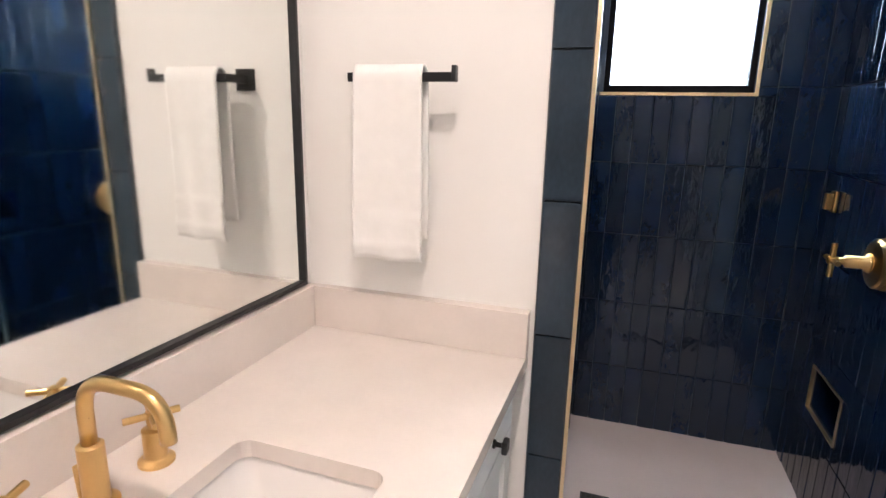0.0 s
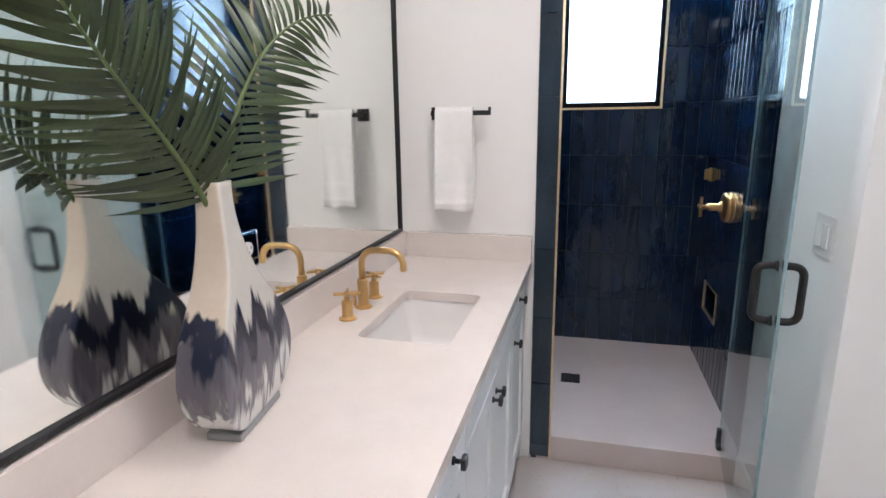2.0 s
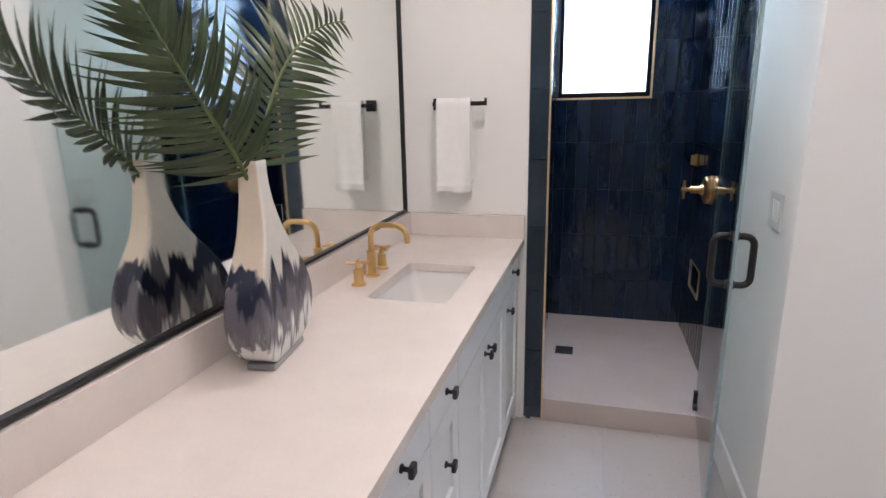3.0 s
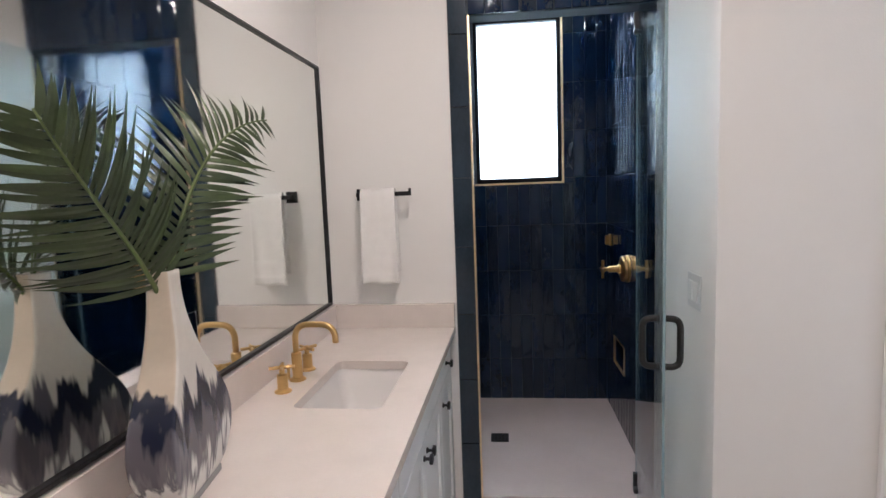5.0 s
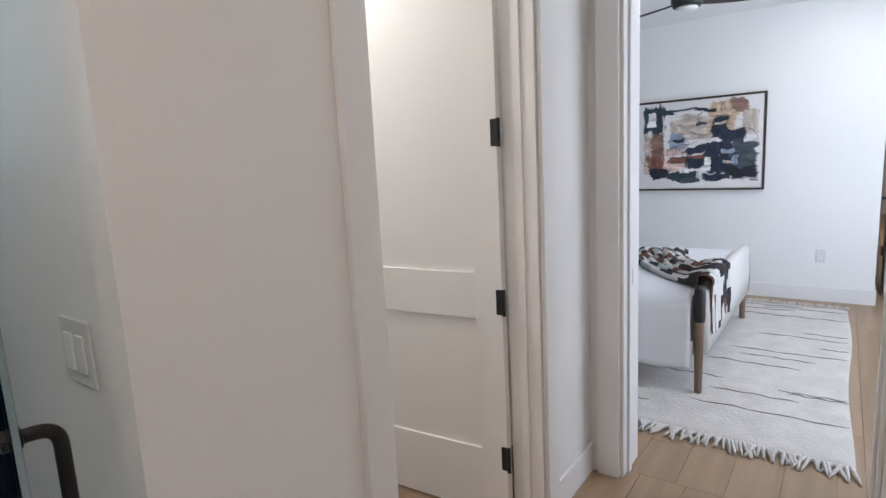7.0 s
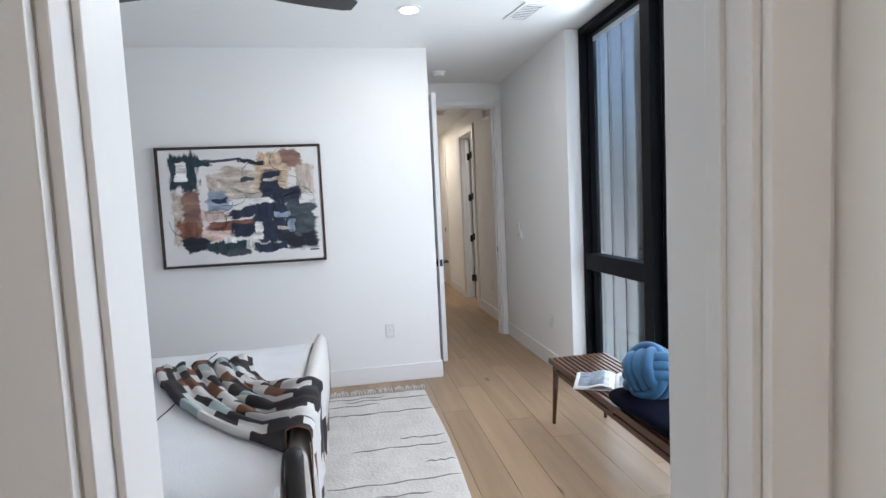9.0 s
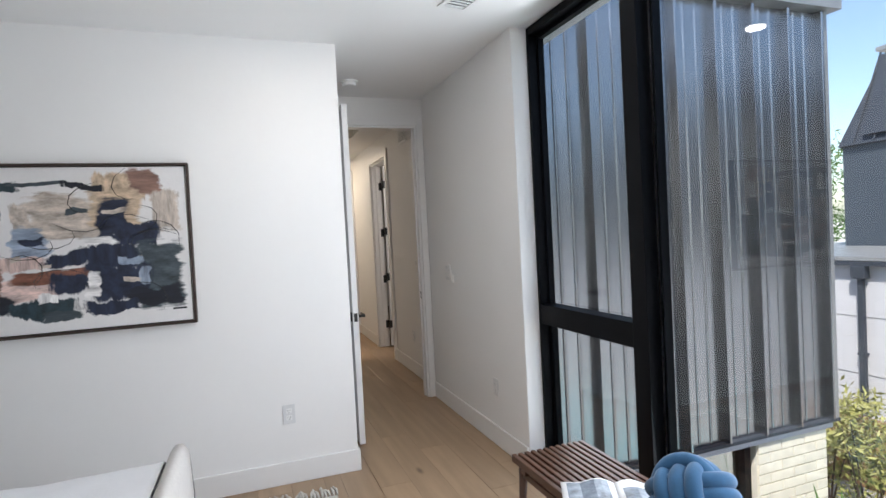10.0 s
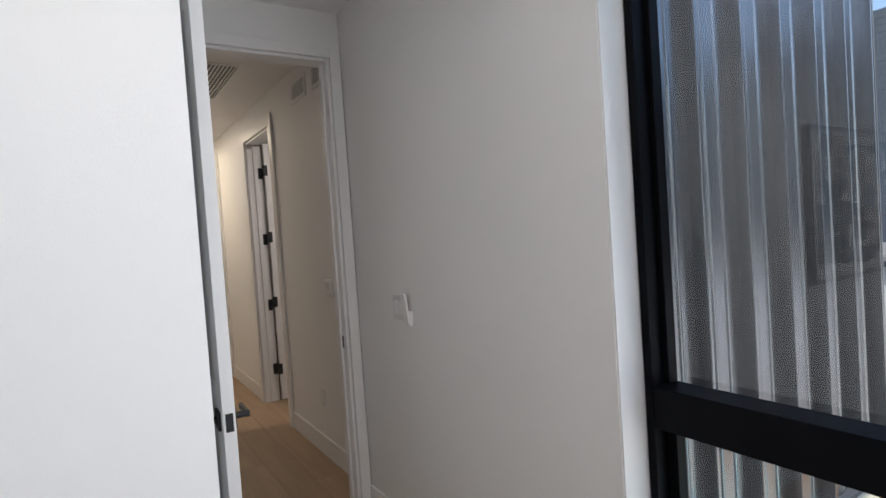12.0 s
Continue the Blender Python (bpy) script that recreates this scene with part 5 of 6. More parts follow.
def duvet_mesh():
    """A quilt over the mattress, hanging at both sides with a wavy hem."""
    bm = bmesh.new()
    ny, rows = 56, []
    over = 0.40
    for j in range(ny + 1):
        y = BY0 + 0.045 + (BY1 - 0.40 - BY0) * j / ny
        row = []
        for i in range(72 + 1):
            s = -over + (BX1 - BX0 + 2 * over) * i / 72
            inner = min(max(s, 0), BX1 - BX0)
            d = abs(s - inner)
            sg = -1 if s < 0 else 1
            x = BX0 + inner
            if d == 0:
                e = min(inner, BX1 - BX0 - inner)
                z = duvet_z(x, y) - 0.055 * math.exp(-e / 0.05)
            else:
                fold = 0.018 * math.sin(y * 16 + 2.0 * noise.noise((y * 3, 0, sg))) * min(1, d / 0.2)
                x += sg * (0.022 + 0.02 * math.sin(min(1, d / 0.15) * 1.57) + fold)
                z = duvet_z(BX0 + inner, y) - 0.055 - d * (1 + 0.05 * noise.noise((y * 4, 3, sg)))
            row.append(bm.verts.new((x, y, z)))
        rows.append(row)
    for a, b in zip(rows, rows[1:]):
        for i in range(72):
            bm.faces.new((a[i], a[i + 1], b[i + 1], b[i]))
    shell(bm, 0.012)
    return bm


duvet = thing("duvet", 0, 0, 0, "white quilted duvet spread over the bed", "duvet")
part("cover", duvet_mesh(), M_LINEN, duvet, smooth=True)
part("piping", tube(bmesh.new(), [(4.22 + 0.075 * i, 0.80 + 0.02 * math.sin(i * 0.5), duvet_z(4.22 + 0.075 * i, 0.80) + 0.002) for i in range(20)], 0.003, 6), M_PIPING, duvet, "thin dark seam")


def pillow_mesh(w, d, h, e=0.55):
    bm = bmesh.new()
    bmesh.ops.create_uvsphere(bm, u_segments=28, v_segments=16, radius=1)
    for v in bm.verts:
        x, y, z = v.co
        v.co = Vector((w / 2 * math.copysign(abs(x) ** e, x), d / 2 * math.copysign(abs(y) ** e, y), h / 2 * math.copysign(abs(z) ** 0.9, z)))
        v.co.z += 0.012 * noise.noise(v.co * 9)
    return bm


for x in (4.55, 5.38):
    solo("pillow", pillow_mesh(0.70, 0.42, 0.17), M_LINEN, "plump white bed pillow by the headboard", "pillow", group="bed pillows", at=(x, 1.95, 0.72), smooth=True)


# woven throw across the foot of the bed
def throw_material():
    m = material("plaid_weave", (0.5, 0.5, 0.5), 0.95, var=0.05, scale=30, bump=0.3, bump_scale=220)
    t = m.node_tree
    b = t.nodes["Principled BSDF"]
    uv, grow, cell, wn_, tone = (t.nodes.new(k) for k in ("ShaderNodeTexCoord", "ShaderNodeVectorMath", "ShaderNodeVectorMath", "ShaderNodeTexWhiteNoise", "ShaderNodeValToRGB"))
    sep, even, shift, stagger = (t.nodes.new(k) for k in ("ShaderNodeSeparateXYZ", "ShaderNodeMath", "ShaderNodeMath", "ShaderNodeCombineXYZ"))
    # woven blocks in strips, each strip set off by half a block from the next
    grow.operation, cell.operation = "MULTIPLY", "FLOOR"
    grow.inputs[1].default_value = (14.0, 8.0, 1.0)
    t.links.new(uv.outputs["UV"], grow.inputs[0])
    t.links.new(grow.outputs[0], sep.inputs[0])
    even.operation, shift.operation = "FLOOR", "MULTIPLY_ADD"
    t.links.new(sep.outputs["X"], even.inputs[0])
    t.links.new(even.outputs[0], shift.inputs[0])
    shift.inputs[1].default_value = 0.5
    t.links.new(sep.outputs["Y"], shift.inputs[2])
    t.links.new(sep.outputs["X"], stagger.inputs["X"])
    t.links.new(shift.outputs[0], stagger.inputs["Y"])
    t.links.new(stagger.outputs[0], cell.inputs[0])
    wn_.noise_dimensions = "2D"
    t.links.new(cell.outputs[0], wn_.inputs["Vector"])
    t.links.new(wn_.outputs["Value"], tone.inputs["Fac"])
    tone.color_ramp.interpolation = "CONSTANT"
    e = tone.color_ramp.elements
    e[0].position, e[0].color = 0.0, (0.64, 0.62, 0.60, 1)
    e[1].position, e[1].color = 0.42, (0.028, 0.023, 0.026, 1)
    for p, c in ((0.72, (0.17, 0.075, 0.045)), (0.86, (0.33, 0.41, 0.41)), (0.94, (0.50, 0.49, 0.48))):
        e.new(p).color = (*c, 1)
    t.links.new(tone.outputs["Color"], b.inputs["Base Color"])
    return m


def throw_mesh():
    """A gathered throw: it narrows over the bed, crosses the footboard and hangs outside it."""
    bm = bmesh.new()
    uvl = bm.loops.layers.uv.new("UVMap")
    na, nb, rows, keep = 150, 110, [], {}

    def curve(p, q, r, k):
        return tuple(a * (1 - k) ** 2 + 2 * b * k * (1 - k) + c * k * k for a, b, c in zip(p, q, r))

    for i in range(na + 1):
        a = i / na
        row = []
        for j in range(nb + 1):
            s = 1.42 * j / nb
            k = min(1, s / 1.0)
            north, south = curve((5.40, 1.04), (4.72, 0.84), (4.17, 0.255), k), curve((5.38, 0.56), (5.02, 0.50), (4.74, 0.255), k)
            x, y = (n * (1 - a) + m * a for n, m in zip(north, south))
            phase = 31 * a + 3.4 * s + 4.6 * noise.noise((a * 2.6, s * 1.6, 1))
            depth = 0.55 + 0.75 * noise.noise((a * 5, s * 1.8, 8))
            fold = math.sin(phase) * depth
            fine = noise.noise((a * 16, s * 8, 4))
            if s < 1.0:
                x += 0.016 * math.cos(phase) * depth
                y += 0.016 * math.cos(phase) * depth
                rise = 0.075 * max(0, 1 - (y - 0.25) / 0.14)
                z = max(duvet_z(x, y), 0.60 + rise) + 0.028 + 0.021 * fold + 0.009 * fine + 0.03 * math.exp(-((a - 0.72) / 0.12) ** 2) * math.sin(math.pi * k)
                if i in (0, na) or j == 0:
                    z = duvet_z(x, y) + 0.010
            elif s < 1.09:
                q = (s - 1.0) / 0.09
                y, z = 0.255 - 0.080 * q, 0.692 + 0.014 * math.sin(math.pi * q) + 0.012 * fold
            else:
                q = s - 1.09
                y, z = 0.172 - 0.016 * fold - 0.006 * fine - 0.01 * q, 0.688 + 0.012 * fold - q * (1 + 0.06 * math.sin(a * 7))
                x += 0.10 * q
            v = bm.verts.new((x, y, z))
            keep[v] = (a, s)
            row.append(v)
        rows.append(row)
    for a, b in zip(rows, rows[1:]):
        for j in range(nb):
            f = bm.faces.new((a[j], b[j], b[j + 1], a[j + 1]))
            for lp in f.loops:
                lp[uvl].uv = keep[lp.vert]
    shell(bm, 0.005)
    return bm


solo("throw_blanket", throw_mesh(), throw_material(), "rumpled cream, black and rust plaid throw over footboard", "blanket", smooth=True)

# nightstand past the bed
night = thing("nightstand", 6.42, 2.12, 0, "white two-drawer nightstand on black legs", "nightstand")
part("body", boxes((-0.22, 0.30, -0.25, 0.25, 0.30, 0.62), bevel=0.004), M_TRIM, night)
for z in (0.32, 0.475):
    d = part("drawer", boxes((-0.24, -0.22, -0.235, 0.235, z, z + 0.13), bevel=0.003), M_TRIM, night)
    part("pull", boxes((-0.252, -0.24, -0.10, 0.10, z + 0.06, z + 0.072)), M_BLACK, d)
for x in (-0.19, 0.27):
    for y in (-0.22, 0.22):
        part("leg", boxes((x - 0.016, x + 0.016, y - 0.016, y + 0.016, 0.0005, 0.30)), M_BLACK, night)

# ---- bench and what lies on it ----
M_WALNUT = material("dark_walnut", (0.085, 0.036, 0.02), 0.36, var=0.3, scale=9, stretch=(0.3, 4, 2))
BNX0, BNX1, BNY0, BNY1, BNZ = 3.95, 5.61, -1.575, -1.180, 0.420
bench = thing("slatted_bench", 0, 0, 0, "dark walnut slatted bench on tapered legs", "bench")
ns = 12
pitch = (BNY1 - BNY0) / ns
for i in range(ns):
    y = BNY0 + pitch * (i + 0.5)
    part("slat", boxes((BNX0, BNX1, y - pitch * 0.31, y + pitch * 0.31, BNZ - 0.034, BNZ), bevel=0.003), M_WALNUT, bench)
for x in (BNX0 + 0.10, (BNX0 + BNX1) / 2, BNX1 - 0.10):
    part("crosspiece", boxes((x - 0.02, x + 0.02, BNY0 + 0.01, BNY1 - 0.01, BNZ - 0.058, BNZ - 0.0345)), M_WALNUT, bench)
for y in (BNY0 + 0.035, BNY1 - 0.035):
    part("rail", boxes((BNX0 + 0.06, BNX1 - 0.03, y - 0.012, y + 0.012, BNZ - 0.085, BNZ - 0.0585)), M_WALNUT, bench)
for x, dx in ((BNX1 - 0.06, 0.035), (BNX0 + 0.06, -0.035)):
    for y, dy in ((BNY0 + 0.035, -0.012), (BNY1 - 0.035, 0.012)):
        part("leg", tube(bmesh.new(), [(x + dx, y + dy, 0.0005), (x, y, BNZ - 0.035)], [0.011, 0.021], 14), M_WALNUT, bench, smooth=True)

M_VELVET = material("blue_velvet", (0.022, 0.095, 0.20), 0.85, var=0.25, scale=16, bump=0.1, bump_scale=200)
M_VELVET.node_tree.nodes["Principled BSDF"].inputs["Sheen Weight"].default_value = 0.2
M_NAVYCLOTH = material("navy_velvet", (0.0012, 0.0018, 0.009), 0.9, var=0.2, scale=12, spec=0.1)


def knot_ball(r):
    """Three interlaced groups of thick strands round a ball."""
    ball = thing("knot_pillow", 4.67, -1.345, BNZ + 0.165, "round blue velvet knot pillow on the cushion", "pillow")
    for g, (ax, bx, cx) in enumerate((((1, 0, 0), (0, 1, 0), (0, 0, 1)), ((0, 1, 0), (0, 0, 1), (1, 0, 0)), ((0, 0, 1), (1, 0, 0), (0, 1, 0)))):
        A, B, C = Vector(ax), Vector(bx), Vector(cx)
        for k in (-1, 0, 1):
            off = k * r * 0.36
            rr = math.sqrt(max(0.01, (r * 0.80) ** 2 - off ** 2))
            pts = []
            for i in range(48):
                a = 2 * math.pi * i / 48
                lift = 1 + 0.14 * math.cos(2 * a)
                pts.append(A * (rr * lift * math.cos(a)) + B * (rr * lift * math.sin(a)) + C * off * (1 + 0.08 * math.sin(2 * a)))
            bm = tube(bmesh.new(), pts, r * 0.205, 14, closed=True)
            bmesh.ops.rotate(bm, verts=bm.verts[:], matrix=Euler((0.5, 0.35, 0.6)).to_matrix())
            part("strand", bm, M_VELVET, ball, smooth=True)


cush = thing("navy_cushion", 4.50, -1.375, BNZ, "flat navy velvet cushion lying on the bench", "cushion", turn=4)
bm = pillow_mesh(0.68, 0.40, 0.075, 0.42)
bmesh.ops.translate(bm, verts=bm.verts[:], vec=(0, 0, 0.040))
part("cover", bm, M_NAVYCLOTH, cush, smooth=True)
part("seam", tube(bmesh.new(), [(0.337 * math.copysign(abs(math.cos(a)) ** 0.42, math.cos(a)), 0.198 * math.copysign(abs(math.sin(a)) ** 0.42, math.sin(a)), 0.040) for a in [2 * math.pi * i / 48 for i in range(48)]], 0.004, 6, closed=True), M_NAVYCLOTH, cush)
part("label", boxes((-0.10, -0.088, 0.125, 0.132, 0.074, 0.0775)), M_PLASTIC, cush, "small white tag")
knot_ball(0.127)

M_PAPER = material("magazine_paper", (0.78, 0.77, 0.76), 0.3, var=0.04, scale=8)
M_PHOTO = material("magazine_photo", (0.17, 0.20, 0.24), 0.3, var=0.95, scale=22)


def page_mesh(side):
    bm = bmesh.new()
    rows = []
    for i in range(13):
        s = i / 12
        x = side * 0.205 * s
        z = 0.004 + 0.022 * math.sin(min(1, s * 1.6) * math.pi) * (1 - 0.55 * s)
        rows.append([bm.verts.new((x, -0.135, z)), bm.verts.new((x, 0.135, z + 0.002))])
    for a, b in zip(rows, rows[1:]):
        bm.faces.new((a[0], a[1], b[1], b[0]))
    shell(bm, 0.004)
    return bm


mag = thing("magazine", 5.04, -1.345, BNZ, "open glossy magazine lying on the bench", "magazine", turn=62)
for sd in (-1, 1):
    pg = part("page", page_mesh(sd), M_PAPER, mag, smooth=True)
    rows = []
    bm = bmesh.new()
    for i in range(7):
        s = 0.12 + 0.78 * i / 6
        z = 0.0062 + 0.022 * math.sin(min(1, s * 1.6) * math.pi) * (1 - 0.55 * s)
        rows.append([bm.verts.new((sd * 0.205 * s, -0.125 if sd > 0 else -0.06, z + 0.0035)), bm.verts.new((sd * 0.205 * s, 0.11, z + 0.005))])
    for a, b in zip(rows, rows[1:]):
        bm.faces.new((a[0], a[1], b[1], b[0]))
    part("photo", bm, M_PHOTO, pg, "printed photograph")
part("cover", boxes((-0.207, 0.207, -0.137, 0.137, 0.0005, 0.003)), M_PAPER, mag)

# ---- ceiling fan ----
M_FAN = material("dark_fan", (0.018, 0.018, 0.02), 0.4, var=0.2, scale=10)
fan = thing("ceiling_fan", 4.83, 0.48, H, "dark three-blade ceiling fan at rest", "ceiling fan")
part("canopy", lathe(bmesh.new(), [(0.065, -0.0005), (0.063, -0.03), (0.03, -0.055)]), M_FAN, fan, smooth=True)
part("rod", tube(bmesh.new(), [(0, 0, -0.05), (0, 0, -0.2)], 0.012), M_FAN, fan)
part("motor", lathe(bmesh.new(), [(0.03, -0.185), (0.085, -0.21), (0.10, -0.245), (0.10, -0.285), (0.085, -0.307), (0.07, -0.31)]), M_FAN, fan, smooth=True)
part("light_cap", lathe(bmesh.new(), [(0.068, -0.3102), (0.062, -0.323), (0.03, -0.329), (0.005, -0.33)]), M_PLASTIC, fan, "pale lens under the motor", smooth=True)


def blade_mesh(angle):
    bm = bmesh.new()
    n, rings = 14, []
    for i in range(n + 1):
        s = i / n
        x = 0.075 + 0.575 * s
        w = 0.035 + 0.045 * math.sin(math.pi * min(1, 0.1 + s * 0.8)) * (1 - 0.15 * s)
        if s > 0.93:
            w *= 0.72
        tilt, sweep = -0.30 + 0.12 * s, 0.05 * s * s
        z = -0.27 + 0.012 * s
        rings.append([bm.verts.new((x, -w + sweep, z - w * tilt)), bm.verts.new((x, w + sweep, z + w * tilt)), bm.verts.new((x, w + sweep, z + w * tilt + 0.009)), bm.verts.new((x, -w + sweep, z - w * tilt + 0.009))])
    for a, b in zip(rings, rings[1:]):
        for k in range(4):
            bm.faces.new((a[k], a[(k + 1) % 4], b[(k + 1) % 4], b[k]))
    bm.faces.new(rings[0])
    bm.faces.new(rings[-1])
    bmesh.ops.recalc_face_normals(bm, faces=bm.faces[:])
    bmesh.ops.rotate(bm, verts=bm.verts[:], matrix=Matrix.Rotation(radians(angle), 3, "Z"))
    return bm


for a in (-64, 176, 56):
    part("blade", blade_mesh(a), M_FAN, fan)

# ---- outside ----
M_GROUND = material("pale_paving", (0.42, 0.40, 0.37), 0.85, var=0.15, scale=0.6, bump=0.3, bump_scale=12)
M_CLAD = material("charcoal_metal_cladding", (0.34, 0.345, 0.355), 0.26, 1.0, var=0.05, scale=0.7, rvar=0.01)
M_FLASH = material("grey_flashing", (0.30, 0.30, 0.30), 0.4, 0.5, var=0.1, scale=3)
M_BRICK = material("cream_brick", (0.68, 0.62, 0.50), 0.85, var=0.12, scale=12, bump=0.3, bump_scale=60, random_tint=0.08)
M_MORTAR = material("pale_mortar", (0.62, 0.58, 0.50), 0.9, var=0.1, scale=20, bump=0.3, bump_scale=80)
M_STUCCO = material("white_stucco", (0.50, 0.49, 0.51), 0.85, var=0.04, scale=1.2, bump=0.15, bump_scale=60)
M_SIDING = material("blue_grey_siding", (0.04, 0.052, 0.068), 0.6, var=0.1, scale=2, stretch=(0.4, 1, 3))
M_SEAM = material("dark_roof_metal", (0.022, 0.028, 0.04), 0.65, 0.0, var=0.15, scale=2)
M_FENCE = material("cedar_fence", (0.30, 0.17, 0.09), 0.75, var=0.25, scale=6, stretch=(1, 1, 4))
M_POOL = material("pool_water", (0.22, 0.52, 0.56), 0.06, var=0.1, scale=3, bump=0.15, bump_scale=6)
M_BUSH = material("olive_leaf", (0.26, 0.25, 0.08), 0.6, var=0.45, scale=20)
M_TREE = material("tree_leaf", (0.07, 0.14, 0.03), 0.6, var=0.4, scale=5)
M_BARK = material("bark", (0.10, 0.07, 0.05), 0.9, var=0.3, scale=12, bump=0.4, bump_scale=40)
GZ = -3.1
structure("ground", boxes((-400, 400, -400, 400, GZ - 0.3, GZ)), M_GROUND, "pale paved yard reaching into the distance", "ground")

# clad wing of the house that stands out past the window
wing = thing("house_wing", 6.90, -1.92, GZ, "charcoal metal-clad house wing above cream brick", "house")
part("wall", boxes((0.02, 0.2, -3.19, 0.08, 2.645, 6.4), (0.2, 3.4, -3.19, -3.0, 2.645, 6.4), (0.2, 3.4, -3.0, -1.05, 2.645, 2.85)), M_CLAD, wing)


def clad_panel(y0, y1):
    """A standing-seam panel, slightly buckled across, with a tall seam and two pencil ribs."""
    bm = bmesh.new()
    w = y1 - y0
    prof = [(0.0, 0.0), (-0.066, 0.002), (-0.070, 0.006), (-0.070, 0.026), (-0.066, 0.030), (0.0, 0.032)]
    for k in (0.40, 0.70):
        prof += [(0.0, w * k - 0.016), (-0.007, w * k - 0.008), (-0.009, w * k), (-0.007, w * k + 0.008), (0.0, w * k + 0.016)]
    prof += [(0.0, w - 0.0005)]
    flat = []
    for a, b in zip(prof, prof[1:]):
        n = 8 if b[1] - a[1] > 0.03 else 1
        flat += [(a[0] + (b[0] - a[0]) * k / n, a[1] + (b[1] - a[1]) * k / n) for k in range(n)]
    flat.append(prof[-1])
    rows = []
    for j in range(13):
        z = 2.66 + (6.38 - 2.66) * j / 12
        rows.append([bm.verts.new((x + 0.0022 * noise.noise((y * 9, y0 * 5, z * 0.5)) * (x > -0.03), y0 + y, z)) for x, y in flat])
    for a, b in zip(rows, rows[1:]):
        for i in range(len(flat) - 1):
            bm.faces.new((a[i], b[i], b[i + 1], a[i + 1]))
    shell(bm, 0.002)
    return bm


seams = [-3.19 + 0.419 * k for k in range(8)]
for a in seams:
    if a < -0.01:
        part("panel", clad_panel(a, min(a + 0.419, 0.08)), M_CLAD, wing)
part("corner_post", boxes((-0.05, 0.04, -3.26, -3.19, 2.645, 6.4), bevel=0.003), M_FLASH, wing)
part("drip_edge", boxes((-0.055, 0.10, -3.27, 0.0, 2.630, 2.660), bevel=0.003), M_SEAM, wing, "dark metal drip edge")
part("soffit", boxes((-0.022, 0.40, -3.21, 0.0, 2.572, 2.6295)), M_STUCCO, wing, "pale soffit band")
part("roof", boxes((-0.12, 3.5, -3.36, 0.02, 6.4, 6.55)), M_FLASH, wing, "thin metal roof edge")
# ground storey under the wing
PIER0, PIER1, PIER_TOP = -3.13, -2.27, 2.57
brickwall = part("brick_wall", boxes((0.0, 0.4, PIER0, PIER1, 0.0, PIER_TOP)), M_MORTAR, wing, "cream brick pier")
lowwin = part("garden_window", boxes((0.06, 0.16, PIER1, PIER1 + 0.07, 0.0, PIER_TOP), (0.10, 0.16, PIER1 + 0.07, 0.0, PIER_TOP - 0.06, PIER_TOP), (0.10, 0.16, -1.2, -1.13, 0.0, PIER_TOP - 0.06)), M_WINFRAME, wing, "dark framed garden door")
part("pane", boxes((0.125, 0.13, PIER1 + 0.07, 0.0, 0.0, PIER_TOP - 0.06)), M_COATED, lowwin)
part("inner_wall", boxes((2.6, 2.7, -3.0, 0.0, 0.0, PIER_TOP), (0.4, 2.6, -3.0, -2.9, 0, PIER_TOP)), M_FENCE, wing, "wood panelled room behind the glass")

# house walls round the window and under the bedroom
structure("wall_house_south", boxes((-0.5, 3.46, -2.0, -1.92, GZ, 3.3), (6.27, 6.92, -1.85, -1.831, GZ, 3.3), (3.46, 6.27, -2.0, -1.93, GZ, -0.2), (3.46, 6.27, -2.0, -1.93, 2.70, 3.3)), M_FLASH, "grey clad outer wall of the house", "wall")
structure("roof_slab", boxes((-0.6, 15.0, -2.05, 4.2, 3.0, 3.3)), M_FLASH, "flat grey house roof", "roof")

# pool beside the brick pier
structure("pool_coping", boxes((-6, 6.3, -6.2, -5.9, GZ, GZ + 0.06), (6.0, 6.3, -5.9, -2.6, GZ, GZ + 0.06), (6.30, 8.6, -7.3, -6.9, GZ, GZ + 0.05)), M_STUCCO, "pale stone pool coping", "coping")
structure("pool_water", boxes((-6, 10.2, -7.9, -6.2, GZ, GZ + 0.02)), M_POOL, "turquoise swimming pool water", "water")

# white neighbour building with a downpipe and a meter box
white = thing("neighbour_garage", 0, -10.0, GZ, "white stucco building with metal roof edge", "building")
part("wall", boxes((-12, 13.0, -5.0, 0.0, 0, 3.72)), M_STUCCO, white)
part("roof_edge", boxes((-12.1, 13.1, -5.1, 0.12, 3.72, 3.80), bevel=0.01), M_FLASH, white, "pale metal roof edge")
part("gutter", boxes((-12.1, 13.1, 0.02, 0.13, 3.64, 3.715)), M_SEAM, white, "dark gutter")
for z in (1.75, 2.75):
    part("score_line", boxes((-12, 13.0, 0.0, 0.006, z, z + 0.012)), M_FLASH, white)
pipe = part("downpipe", boxes((9.64, 9.73, 0.02, 0.10, 1.1, 3.45), bevel=0.008), M_SEAM, white, "dark downpipe")
part("hopper", boxes((9.57, 9.80, 0.01, 0.16, 3.42, 3.64), bevel=0.02), M_SEAM, pipe)
part("bracket", boxes((9.62, 9.75, 0.0, 0.11, 2.1, 2.14)), M_SEAM, pipe)
meter = thing("meter_box", 8.88, -9.999, GZ + 1.52, "white utility box on the stucco wall", "utility box")
part("body", boxes((-0.15, 0.15, 0.0005, 0.16, 0, 0.72), bevel=0.012), M_PLASTIC, meter)
part("vent_slot", boxes((-0.10, 0.10, 0.16, 0.162, 0.56, 0.60)), M_SEAM, meter)

